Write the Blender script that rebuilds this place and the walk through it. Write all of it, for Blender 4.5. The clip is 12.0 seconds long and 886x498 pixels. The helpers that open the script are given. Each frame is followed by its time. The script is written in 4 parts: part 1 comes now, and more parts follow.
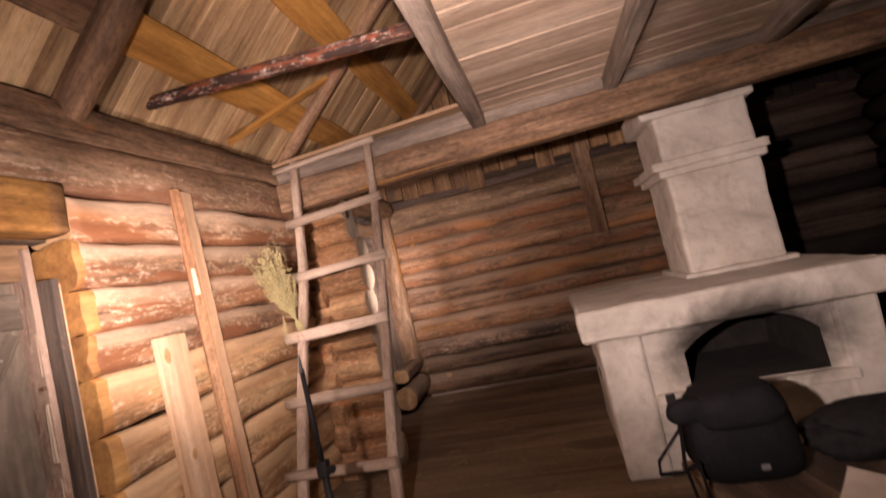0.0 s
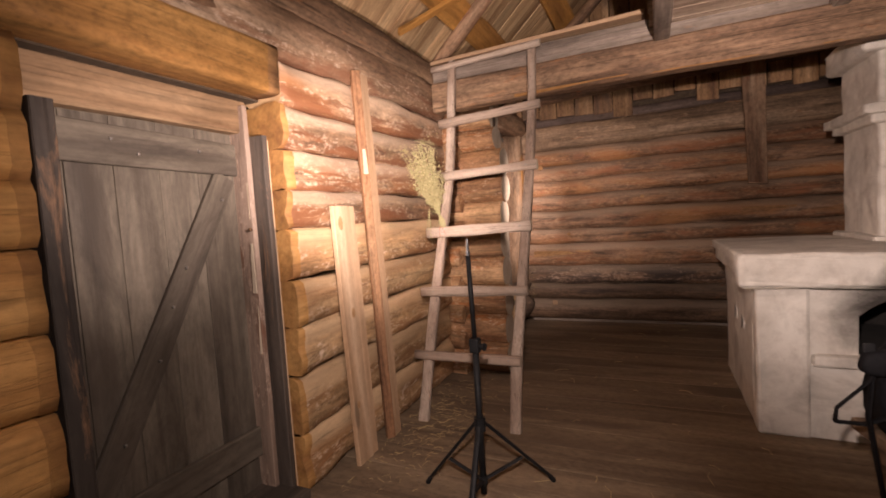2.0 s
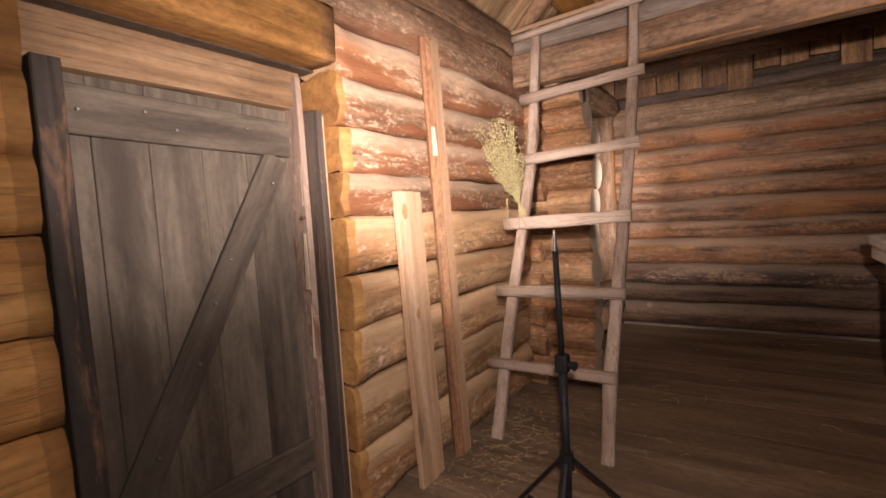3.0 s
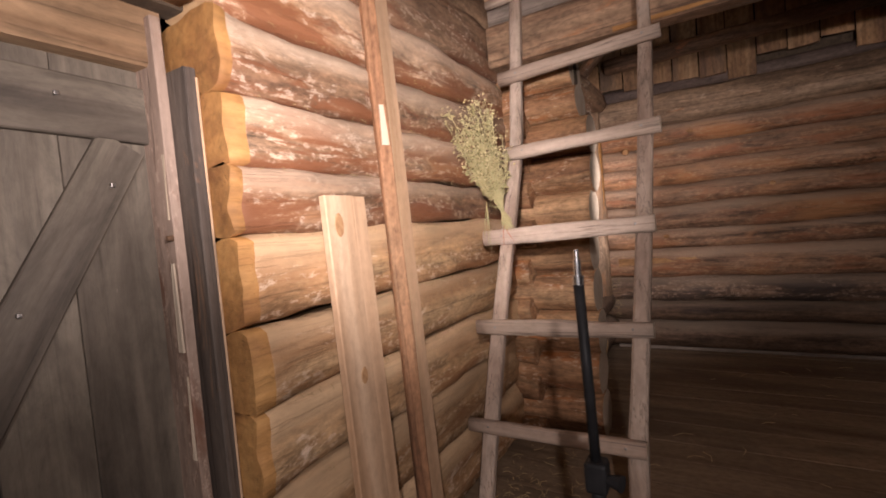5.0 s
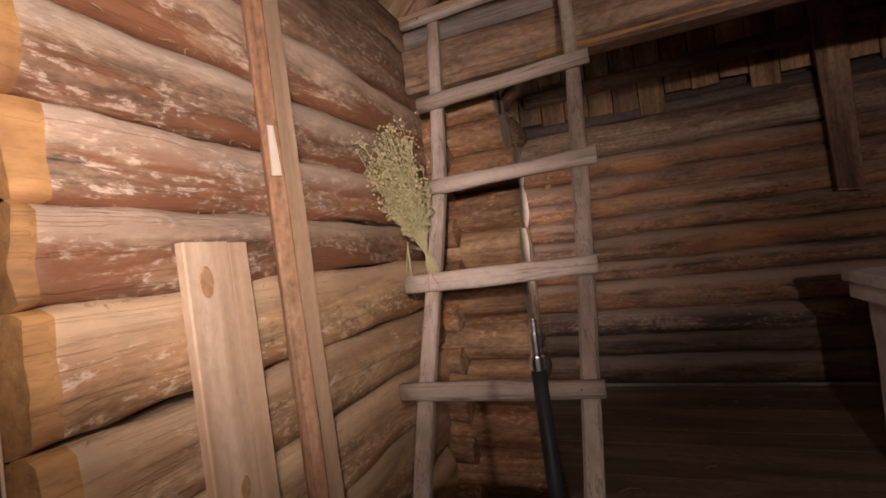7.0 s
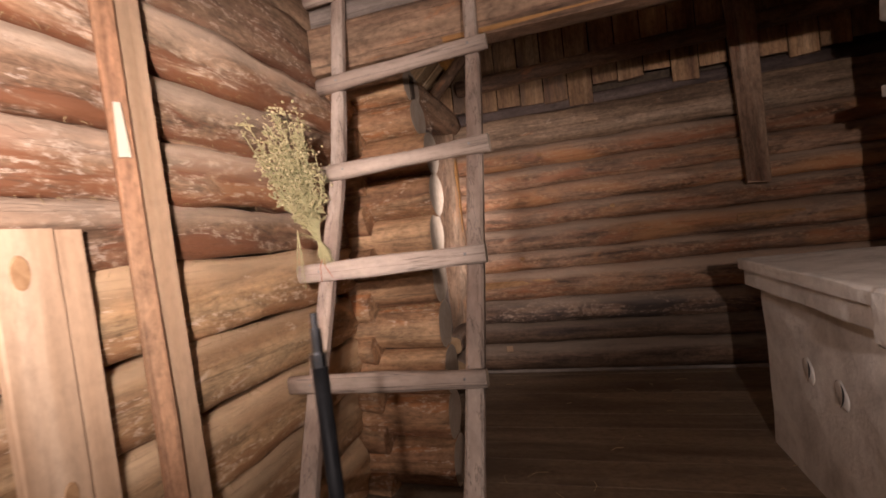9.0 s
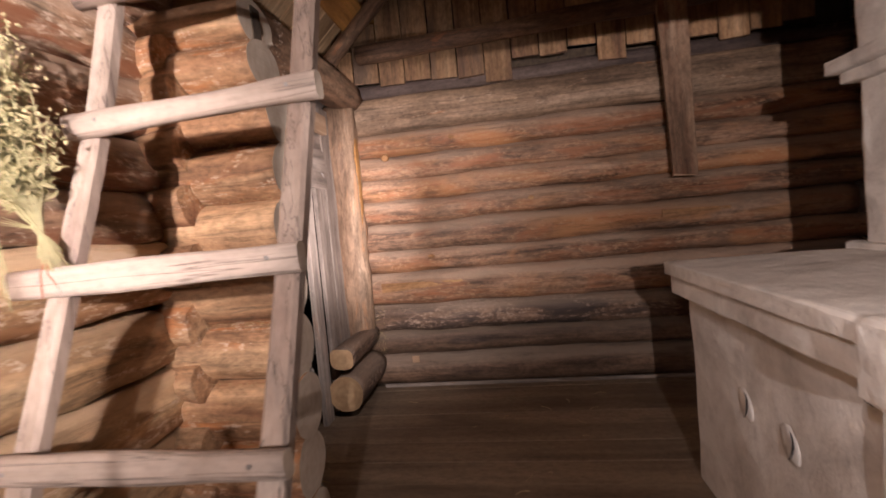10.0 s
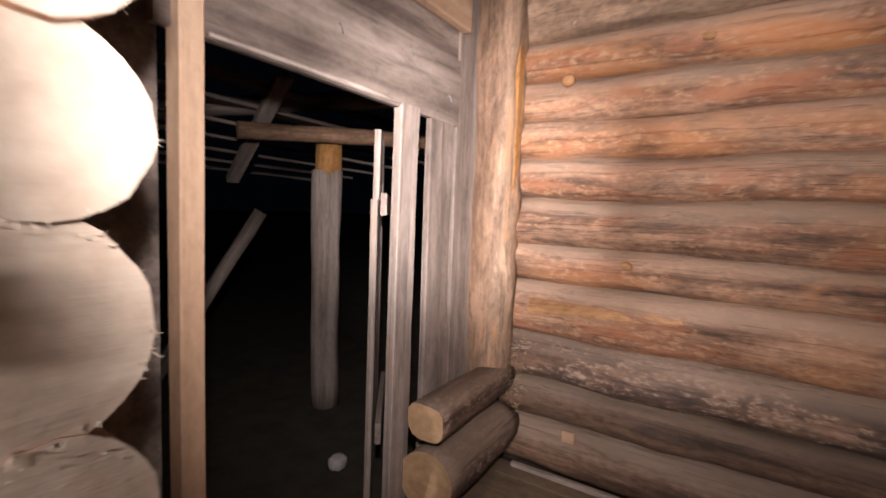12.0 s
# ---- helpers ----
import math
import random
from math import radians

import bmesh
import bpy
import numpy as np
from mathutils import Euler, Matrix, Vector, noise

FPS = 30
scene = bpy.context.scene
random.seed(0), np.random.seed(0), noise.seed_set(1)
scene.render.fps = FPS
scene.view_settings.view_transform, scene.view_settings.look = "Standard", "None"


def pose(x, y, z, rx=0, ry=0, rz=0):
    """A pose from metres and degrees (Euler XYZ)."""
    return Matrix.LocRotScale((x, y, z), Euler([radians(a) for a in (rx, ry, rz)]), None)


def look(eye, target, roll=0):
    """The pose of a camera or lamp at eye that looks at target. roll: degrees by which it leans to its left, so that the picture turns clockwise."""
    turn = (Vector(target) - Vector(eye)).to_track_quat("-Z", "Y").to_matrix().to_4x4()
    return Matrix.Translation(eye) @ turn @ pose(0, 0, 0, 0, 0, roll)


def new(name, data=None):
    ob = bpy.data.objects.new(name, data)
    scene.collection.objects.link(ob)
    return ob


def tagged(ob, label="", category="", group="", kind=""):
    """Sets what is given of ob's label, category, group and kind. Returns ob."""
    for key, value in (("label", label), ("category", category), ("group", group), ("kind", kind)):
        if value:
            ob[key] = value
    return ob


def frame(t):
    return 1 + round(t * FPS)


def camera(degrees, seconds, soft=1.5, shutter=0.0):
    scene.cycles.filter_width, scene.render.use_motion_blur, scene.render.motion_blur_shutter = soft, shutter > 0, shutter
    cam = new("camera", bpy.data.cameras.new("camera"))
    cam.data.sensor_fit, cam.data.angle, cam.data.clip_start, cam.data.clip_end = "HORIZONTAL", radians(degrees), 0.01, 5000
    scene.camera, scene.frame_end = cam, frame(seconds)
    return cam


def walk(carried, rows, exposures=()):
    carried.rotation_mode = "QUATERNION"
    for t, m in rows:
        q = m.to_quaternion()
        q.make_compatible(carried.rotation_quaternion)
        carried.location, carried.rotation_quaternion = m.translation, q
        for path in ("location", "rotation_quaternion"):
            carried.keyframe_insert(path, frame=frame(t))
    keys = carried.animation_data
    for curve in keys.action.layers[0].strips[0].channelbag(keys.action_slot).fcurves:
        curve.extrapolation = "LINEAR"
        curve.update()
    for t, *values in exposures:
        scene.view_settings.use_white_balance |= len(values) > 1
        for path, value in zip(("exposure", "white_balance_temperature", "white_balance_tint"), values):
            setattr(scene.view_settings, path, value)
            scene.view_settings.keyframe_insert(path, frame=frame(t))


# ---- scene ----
cam = camera(87.1, 12.0, soft=1.7, shutter=0.4)
PATH = [
    (0, (-0.465, 0.137, 1.471), (-0.894, 2.087, 1.573), -12.8),
    (0.5, (-0.442, 0.028, 1.409), (-0.927, 1.965, 1.306), -13.8),
    (1, (-0.574, -0.036, 1.394), (-1.258, 1.839, 1.266), -13.4),
    (1.5, (-0.733, -0.06, 1.407), (-1.496, 1.786, 1.304), -7.6),
    (2, (-0.82, -0.01, 1.365), (-1.65, 1.805, 1.233), -3.7),
    (2.5, (-0.884, 0.182, 1.349), (-1.895, 1.903, 1.229), -4.1),
    (3, (-0.991, 0.338, 1.337), (-2.11, 1.99, 1.198), -3.5),
    (3.5, (-1.082, 0.539, 1.36), (-2.086, 2.269, 1.345), -5.2),
    (3.7, (-1.059, 0.668, 1.359), (-2.096, 2.378, 1.361), -6.3),
    (5.3, (-1.408, 1.023, 1.332), (-2.452, 2.724, 1.207), -4.5),
    (5.5, (-1.439, 1.069, 1.333), (-2.613, 2.681, 1.182), -4.4),
    (6, (-1.502, 1.174, 1.345), (-2.86, 2.639, 1.253), -7.5),
    (6.5, (-1.505, 1.255, 1.373), (-2.38, 3.052, 1.348), -6.7),
    (7, (-1.47, 1.286, 1.374), (-2.194, 3.15, 1.398), -6.5),
    (7.2, (-1.457, 1.295, 1.368), (-2.16, 3.167, 1.393), -6.5),
    (8.8, (-1.248, 1.352, 1.355), (-1.818, 3.269, 1.307), -6.3),
    (9, (-1.238, 1.411, 1.348), (-1.806, 3.328, 1.301), -6.3),
    (9.5, (-1.185, 1.706, 1.318), (-1.41, 3.683, 1.113), -5.3),
    (10, (-1.088, 2.07, 1.321), (-1.398, 4.043, 1.216), -5.2),
    (10.5, (-1.019, 2.462, 1.327), (-1.494, 4.397, 1.156), 0.7),
    (11, (-1.045, 2.907, 1.342), (-1.463, 4.862, 1.277), 2.4),
    (11.2, (-1.096, 3.06, 1.331), (-1.616, 4.99, 1.244), 2.2),
    (11.5, (-1.162, 3.296, 1.335), (-2.045, 5.086, 1.213), 0.4),
    (12, (-1.352, 3.662, 1.29), (-2.433, 5.336, 1.12), 2.2),
]
walk(cam, [(t, look(eye, target, roll)) for t, eye, target, roll in PATH],
     exposures=[(0, 0.12, 7050, 21), (0.5, 0.28, 7050, 21), (1, 0.15, 7000, 19), (1.5, 0.05, 6900, 17), (2, 0.18, 6800, 14), (2.6, 0.2, 6700, 13), (3, 0.15, 6600, 12), (3.5, -0.4, 6700, 13),
                (3.7, -0.45, 6700, 13), (5.3, -0.22, 6000, 8), (6, -0.38, 6000, 7), (6.5, -0.8, 6200, 12), (7.2, -0.95, 6200, 12), (8.8, -0.45, 6200, 11), (9, -0.2, 6200, 11),
                (9.5, 0.48, 6000, 11), (10, 0.72, 5900, 10), (10.5, 1.0, 5800, 8), (11, 0.82, 5850, 11), (11.5, 0.85, 5850, 10), (12, 0.9, 5800, 8)])

# ---- world, lamps ----
world = bpy.data.worlds.new("night")
scene.world = world
world.use_nodes = True
world.node_tree.nodes["Background"].inputs[0].default_value = (0.012, 0.014, 0.02, 1)
world.node_tree.nodes["Background"].inputs[1].default_value = 0.03


def torch_stand_in(eye, target, watts, angle, blend, size=0.03):
    d = bpy.data.lights.new("stand_in_torch", "SPOT")
    d.energy, d.spot_size, d.spot_blend, d.shadow_soft_size = watts, radians(angle), blend, size
    d.color = (1.0, 0.815, 0.745)
    new("stand_in_torch", d).matrix_world = look(eye, target)


# fixed stand-ins for the walker's carried light along the way walked; several added fill
torch_stand_in((-0.50, 0.02, 1.62), (-0.70, 2.3, 2.80), 620, 58, 1.0)
torch_stand_in((-0.88, 0.00, 1.62), (0.50, 3.2, 1.40), 295, 61, 1.0)
torch_stand_in((-0.85, 0.05, 1.58), (-1.90, 2.6, 0.10), 170, 62, 1.0)
torch_stand_in((-0.85, 0.05, 1.58), (-2.60, 2.2, 2.60), 160, 62, 1.0)
torch_stand_in((-1.05, 0.50, 1.55), (-2.70, 1.0, 1.20), 36, 100, 1.0)
torch_stand_in((-1.48, 1.20, 1.56), (-2.50, 2.55, 1.70), 235, 74, 1.0)
torch_stand_in((-1.48, 1.20, 1.56), (-2.50, 2.3, 1.60), 48, 110, 1.0)
torch_stand_in((-1.48, 1.20, 1.56), (-2.70, 1.2, 1.60), 56, 62, 1.0)
torch_stand_in((-1.48, 1.20, 1.56), (-2.10, 3.4, 1.60), 118, 52, 1.0)
torch_stand_in((-1.05, 2.30, 1.55), (-1.55, 5.8, 1.45), 165, 52, 1.0)
torch_stand_in((-1.05, 2.30, 1.55), (0.10, 4.0, 0.90), 15, 62, 1.0)
torch_stand_in((-1.37, 3.67, 1.51), (-2.42, 5.4, 1.46), 260, 44, 1.0)
torch_stand_in((-1.37, 3.67, 1.51), (-2.46, 5.35, 1.44), 84, 100, 1.0)

# ---- materials ----


def nodes(name):
    m = bpy.data.materials.new(name)
    m.use_nodes = True
    return m, m.node_tree, m.node_tree.nodes["Principled BSDF"]


def scaled(nt, vec, s):
    n = nt.nodes.new("ShaderNodeVectorMath")
    n.operation = "MULTIPLY"
    nt.links.new(vec, n.inputs[0])
    n.inputs[1].default_value = s
    return n.outputs[0]


def noisy(nt, vec, detail=4, rough=0.55, dist=0.0, scale=1.0):
    n = nt.nodes.new("ShaderNodeTexNoise")
    n.inputs["Scale"].default_value, n.inputs["Detail"].default_value = scale, detail
    n.inputs["Roughness"].default_value, n.inputs["Distortion"].default_value = rough, dist
    nt.links.new(vec, n.inputs["Vector"])
    return n.outputs["Fac"]


def ramp(nt, fac, stops):
    n = nt.nodes.new("ShaderNodeValToRGB")
    e = n.color_ramp.elements
    while len(e) < len(stops):
        e.new(0.5)
    for k, (p, c) in zip(e, stops):
        k.position = p
        k.color = (c, c, c, 1) if isinstance(c, (int, float)) else (*c, 1)
    nt.links.new(fac, n.inputs[0])
    return n.outputs[0]


def mixed(nt, fac, a, b, how="MIX"):
    n = nt.nodes.new("ShaderNodeMix")
    n.data_type, n.blend_type = "RGBA", how
    for s, v in ((n.inputs[0], fac), (n.inputs[6], a), (n.inputs[7], b)):
        if isinstance(v, (int, float)):
            s.default_value = v
        elif isinstance(v, tuple):
            s.default_value = (*v, 1)
        else:
            nt.links.new(v, s)
    return n.outputs[2]


def maths(nt, how, a, b=0.0):
    n = nt.nodes.new("ShaderNodeMath")
    n.operation = how
    for s, v in ((n.inputs[0], a), (n.inputs[1], b)):
        if isinstance(v, (int, float)):
            s.default_value = v
        else:
            nt.links.new(v, s)
    return n.outputs[0]


def own_coords(nt):
    """Object coordinates, shifted by a random amount for each object."""
    co = nt.nodes.new("ShaderNodeTexCoord").outputs["Object"]
    info = nt.nodes.new("ShaderNodeObjectInfo")
    shift = nt.nodes.new("ShaderNodeVectorMath")
    shift.operation = "MULTIPLY"
    nt.links.new(info.outputs["Random"], shift.inputs[0])
    shift.inputs[1].default_value = (37, 23, 17)
    add = nt.nodes.new("ShaderNodeVectorMath")
    add.operation = "ADD"
    nt.links.new(co, add.inputs[0])
    nt.links.new(shift.outputs[0], add.inputs[1])
    return add.outputs[0], info.outputs["Random"], co


def bumped(nt, b, h, strength, dist=0.01):
    n = nt.nodes.new("ShaderNodeBump")
    n.inputs["Strength"].default_value, n.inputs["Distance"].default_value = strength, dist
    nt.links.new(h, n.inputs["Height"])
    nt.links.new(n.outputs[0], b.inputs["Normal"])


def wood(name, light, mid, dark, bark=None, bark_at=0.56, pale=None, pale_at=0.62, rough=0.72, fine=24.0,
         knots=0.5, cracks=0.35, vary=0.35, bump=0.6, blotch=None, blotch_at=0.6, streak=0.45, barked=0.8, soft=0.12, size=1.0, dust=None, speckle=0.75, worn=0.0, belly=0.0):
    m, nt, b = nodes(name)
    vec, rnd, co = own_coords(nt)
    grain = noisy(nt, scaled(nt, vec, (1.6, fine, fine)), 5, 0.6, 0.3)
    broad = noisy(nt, scaled(nt, vec, (0.55, 6, 6)), 4, 0.55, 0.5)
    patch = noisy(nt, scaled(nt, vec, (1.8 * size, 9 * size, 9 * size)), 9, 0.72, 0.5)
    patch2 = noisy(nt, scaled(nt, vec, (3.1 * size, 8 * size, 8 * size)), 8, 0.7, 0.4)
    col = ramp(nt, broad, [(0.32, dark), (0.5, mid), (0.66, light)])
    col = mixed(nt, streak, col, ramp(nt, grain, [(0.3, 0.42), (0.5, 0.9), (0.7, 1.2)]), "MULTIPLY")
    speck = noisy(nt, scaled(nt, vec, (26, 46, 46)), 5, 0.65)
    col = mixed(nt, speckle, col, ramp(nt, speck, [(0.32, 0.55), (0.5, 0.95), (0.7, 1.25)]), "MULTIPLY")
    if worn:
        blot = noisy(nt, scaled(nt, vec, (3.4, 11, 11)), 10, 0.75, 0.8)
        col = mixed(nt, worn, col, ramp(nt, blot, [(0.36, 0.22), (0.45, 0.62), (0.55, 1.0), (0.66, 1.3)]), "MULTIPLY")
        drag = noisy(nt, scaled(nt, vec, (0.9, 30, 30)), 6, 0.7, 0.6)
        col = mixed(nt, worn, col, ramp(nt, drag, [(0.34, 0.3), (0.42, 0.85), (0.6, 1.05)]), "MULTIPLY")
    if blotch:
        far = noisy(nt, scaled(nt, vec, (0.8, 2.2, 2.2)), 5, 0.6, 0.6)
        col = mixed(nt, ramp(nt, far, [(blotch_at - 0.05, 0.0), (blotch_at + 0.08, 0.85)]), col, blotch)
    if bark:
        # belly makes the patches denser towards the underside of each log
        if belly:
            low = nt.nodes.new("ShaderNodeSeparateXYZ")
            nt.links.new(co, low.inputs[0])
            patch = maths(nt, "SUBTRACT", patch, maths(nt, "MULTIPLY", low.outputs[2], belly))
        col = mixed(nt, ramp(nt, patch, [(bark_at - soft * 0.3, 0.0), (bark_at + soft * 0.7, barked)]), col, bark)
        if pale:
            rim = ramp(nt, patch, [(bark_at - 0.035, 0.0), (bark_at - 0.01, 1.0), (bark_at + 0.03, 0.0)])
            flake = ramp(nt, speck, [(0.5, 0.0), (0.56, 0.75)])
            col = mixed(nt, maths(nt, "MULTIPLY", rim, flake), col, pale)
    if pale:
        col = mixed(nt, ramp(nt, patch2, [(pale_at, 0.0), (pale_at + 0.05, 0.9)]), col, pale)
    if dust:
        sep = nt.nodes.new("ShaderNodeSeparateXYZ")
        nt.links.new(co, sep.inputs[0])
        lay = maths(nt, "ADD", maths(nt, "MULTIPLY", sep.outputs[2], 5.0), maths(nt, "MULTIPLY", broad, 0.8))
        col = mixed(nt, ramp(nt, lay, [(0.42, 0.0), (0.8, 0.75)]), col, dust)
    if knots:
        v = nt.nodes.new("ShaderNodeTexVoronoi")
        nt.links.new(scaled(nt, vec, (1.3, 5, 5)), v.inputs["Vector"])
        v.inputs["Scale"].default_value = 1.0
        col = mixed(nt, ramp(nt, v.outputs["Distance"], [(0.05, knots), (0.085, knots * 0.9), (0.13, 0.0)]), col, tuple(c * 0.4 for c in mid))
    thin = noisy(nt, scaled(nt, vec, (0.28, 15, 15)), 4, 0.6, 0.25)
    split = maths(nt, "ABSOLUTE", maths(nt, "SUBTRACT", thin, 0.5))
    crack = ramp(nt, split, [(0.0, cracks), (0.012, 0.0)])
    col = mixed(nt, crack, col, (0.02, 0.013, 0.009))
    hsv = nt.nodes.new("ShaderNodeHueSaturation")
    nt.links.new(col, hsv.inputs["Color"])
    nt.links.new(maths(nt, "ADD", maths(nt, "MULTIPLY", rnd, vary), 1 - vary / 2), hsv.inputs["Value"])
    nt.links.new(hsv.outputs[0], b.inputs["Base Color"])
    nt.links.new(ramp(nt, grain, [(0.3, rough + 0.12), (0.7, rough - 0.12)]), b.inputs["Roughness"])
    b.inputs["Specular IOR Level"].default_value = 0.35
    high = maths(nt, "ADD", maths(nt, "MULTIPLY", grain, 0.5), maths(nt, "ADD", maths(nt, "MULTIPLY", patch, 0.9), maths(nt, "MULTIPLY", speck, 0.35)))
    high = maths(nt, "SUBTRACT", high, maths(nt, "MULTIPLY", crack, 0.8))
    bumped(nt, b, high, bump)
    return m


def end_grain(name, light, dark, rings=150.0):
    m, nt, b = nodes(name)
    vec, rnd, co = own_coords(nt)
    flat = scaled(nt, co, (0.0, 1.0, 1.0))
    wob = noisy(nt, scaled(nt, vec, (1, 9, 9)), 3)
    ln = nt.nodes.new("ShaderNodeVectorMath")
    ln.operation = "LENGTH"
    nt.links.new(flat, ln.inputs[0])
    r = maths(nt, "ADD", ln.outputs["Value"], maths(nt, "MULTIPLY", wob, 0.05))
    ring = maths(nt, "SINE", maths(nt, "MULTIPLY", r, rings))
    stain = noisy(nt, scaled(nt, vec, (1, 14, 14)), 6, 0.65)
    col = mixed(nt, ramp(nt, stain, [(0.35, 0.0), (0.7, 0.75)]), light, dark)
    col = mixed(nt, maths(nt, "MULTIPLY", maths(nt, "ADD", ring, 1.0), 0.05), col, tuple(c * 0.45 for c in dark))
    saw = noisy(nt, scaled(nt, vec, (1, 8, 90)), 3)
    col = mixed(nt, ramp(nt, saw, [(0.55, 0.0), (0.75, 0.3)]), col, dark)
    nt.links.new(col, b.inputs["Base Color"])
    b.inputs["Roughness"].default_value = 0.85
    bumped(nt, b, maths(nt, "ADD", stain, maths(nt, "MULTIPLY", saw, 0.6)), 0.5, 0.006)
    return m


def plain(name, c, rough=0.6, metal=0.0, c2=None, scale=20.0, bump=0.3):
    m, nt, b = nodes(name)
    co = nt.nodes.new("ShaderNodeTexCoord").outputs["Object"]
    n = noisy(nt, scaled(nt, co, (scale, scale, scale)), 6, 0.6)
    nt.links.new(mixed(nt, ramp(nt, n, [(0.35, 0.0), (0.7, 1.0)]), c, c2 or tuple(0.7 * v for v in c)), b.inputs["Base Color"])
    b.inputs["Roughness"].default_value, b.inputs["Metallic"].default_value = rough, metal
    bumped(nt, b, n, bump, 0.004)
    return m


def whitewash(name, soot):
    """Limewashed clay: grey smears, hairline cracks, dabs; with soot round the hearth mouth where soot is true."""
    m, nt, b = nodes(name)
    co = nt.nodes.new("ShaderNodeTexCoord").outputs["Object"]
    smear = noisy(nt, scaled(nt, co, (2.3, 2.3, 3.2)), 7, 0.62, 0.7)
    dab = noisy(nt, scaled(nt, co, (14, 14, 14)), 5, 0.6)
    fine = noisy(nt, scaled(nt, co, (70, 70, 70)), 3)
    col = ramp(nt, smear, [(0.26, (0.42, 0.39, 0.345)), (0.44, (0.65, 0.61, 0.55)), (0.64, (0.80, 0.765, 0.70))])
    col = mixed(nt, ramp(nt, dab, [(0.5, 0.0), (0.8, 0.5)]), col, (0.42, 0.37, 0.32))
    line = maths(nt, "ABSOLUTE", maths(nt, "SUBTRACT", noisy(nt, scaled(nt, co, (3.1, 3.1, 3.1)), 4, 0.6, 0.4), 0.5))
    crack = ramp(nt, line, [(0.0, 0.12), (0.004, 0.0)])
    col = mixed(nt, crack, col, (0.2, 0.17, 0.14))
    grime = noisy(nt, scaled(nt, co, (5.5, 5.5, 2.2)), 7, 0.66, 0.5)
    col = mixed(nt, ramp(nt, grime, [(0.56, 0.0), (0.76, 0.42)]), col, (0.27, 0.24, 0.21))
    if soot:
        d = nt.nodes.new("ShaderNodeVectorMath")
        d.operation = "SUBTRACT"
        nt.links.new(co, d.inputs[0])
        d.inputs[1].default_value = (0.56, 3.1, 0.74)
        ln = nt.nodes.new("ShaderNodeVectorMath")
        ln.operation = "LENGTH"
        nt.links.new(scaled(nt, d.outputs[0], (1.0, 0.15, 1.75)), ln.inputs[0])
        near = maths(nt, "ADD", ln.outputs["Value"], maths(nt, "MULTIPLY", maths(nt, "SUBTRACT", smear, 0.5), 0.45))
        col = mixed(nt, ramp(nt, near, [(0.30, 0.95), (0.42, 0.55), (0.58, 0.0)]), col, (0.035, 0.03, 0.027))
    nt.links.new(col, b.inputs["Base Color"])
    b.inputs["Roughness"].default_value = 0.9
    b.inputs["Specular IOR Level"].default_value = 0.2
    bumped(nt, b, maths(nt, "ADD", maths(nt, "ADD", dab, maths(nt, "MULTIPLY", fine, 0.3)), maths(nt, "MULTIPLY", smear, 1.2)), 0.45, 0.012)
    return m


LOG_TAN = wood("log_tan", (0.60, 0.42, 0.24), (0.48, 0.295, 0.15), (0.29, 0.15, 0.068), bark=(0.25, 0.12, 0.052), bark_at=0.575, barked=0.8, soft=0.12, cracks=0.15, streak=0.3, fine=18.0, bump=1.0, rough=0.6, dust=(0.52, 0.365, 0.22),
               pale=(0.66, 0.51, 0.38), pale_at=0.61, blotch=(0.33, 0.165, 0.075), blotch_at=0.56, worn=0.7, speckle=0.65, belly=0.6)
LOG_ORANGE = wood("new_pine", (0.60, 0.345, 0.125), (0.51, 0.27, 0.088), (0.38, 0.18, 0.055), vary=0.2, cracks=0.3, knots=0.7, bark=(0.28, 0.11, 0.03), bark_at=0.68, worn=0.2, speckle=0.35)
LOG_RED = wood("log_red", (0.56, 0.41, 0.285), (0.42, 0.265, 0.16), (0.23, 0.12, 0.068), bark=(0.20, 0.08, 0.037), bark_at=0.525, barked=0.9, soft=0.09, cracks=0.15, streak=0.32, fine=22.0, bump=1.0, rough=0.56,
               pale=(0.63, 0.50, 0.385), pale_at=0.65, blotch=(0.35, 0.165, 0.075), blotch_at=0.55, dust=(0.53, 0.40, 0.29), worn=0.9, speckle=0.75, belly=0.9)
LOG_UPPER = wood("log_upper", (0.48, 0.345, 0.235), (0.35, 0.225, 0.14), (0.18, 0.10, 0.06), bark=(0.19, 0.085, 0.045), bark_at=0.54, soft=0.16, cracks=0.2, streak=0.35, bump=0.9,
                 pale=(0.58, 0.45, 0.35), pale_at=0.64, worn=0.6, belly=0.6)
LOG_NORTH = wood("log_north", (0.43, 0.265, 0.165), (0.30, 0.175, 0.105), (0.155, 0.085, 0.05), bark=(0.34, 0.13, 0.055), bark_at=0.53, barked=0.75, soft=0.2, streak=0.5,
                 pale=(0.43, 0.27, 0.15), pale_at=0.68, blotch=(0.42, 0.20, 0.08), blotch_at=0.56, dust=(0.31, 0.225, 0.16), bump=0.9, speckle=0.6, worn=0.9)
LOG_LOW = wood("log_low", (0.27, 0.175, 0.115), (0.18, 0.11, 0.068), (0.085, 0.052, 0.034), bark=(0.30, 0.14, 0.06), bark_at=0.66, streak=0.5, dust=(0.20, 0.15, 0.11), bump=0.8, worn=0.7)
# dark log; past the chimney its colour stands for missing light
LOG_DARK = wood("log_dark", (0.14, 0.10, 0.08), (0.08, 0.055, 0.045), (0.03, 0.022, 0.02), bark=(0.22, 0.10, 0.05), bark_at=0.66, pale=(0.3, 0.22, 0.16), pale_at=0.67)
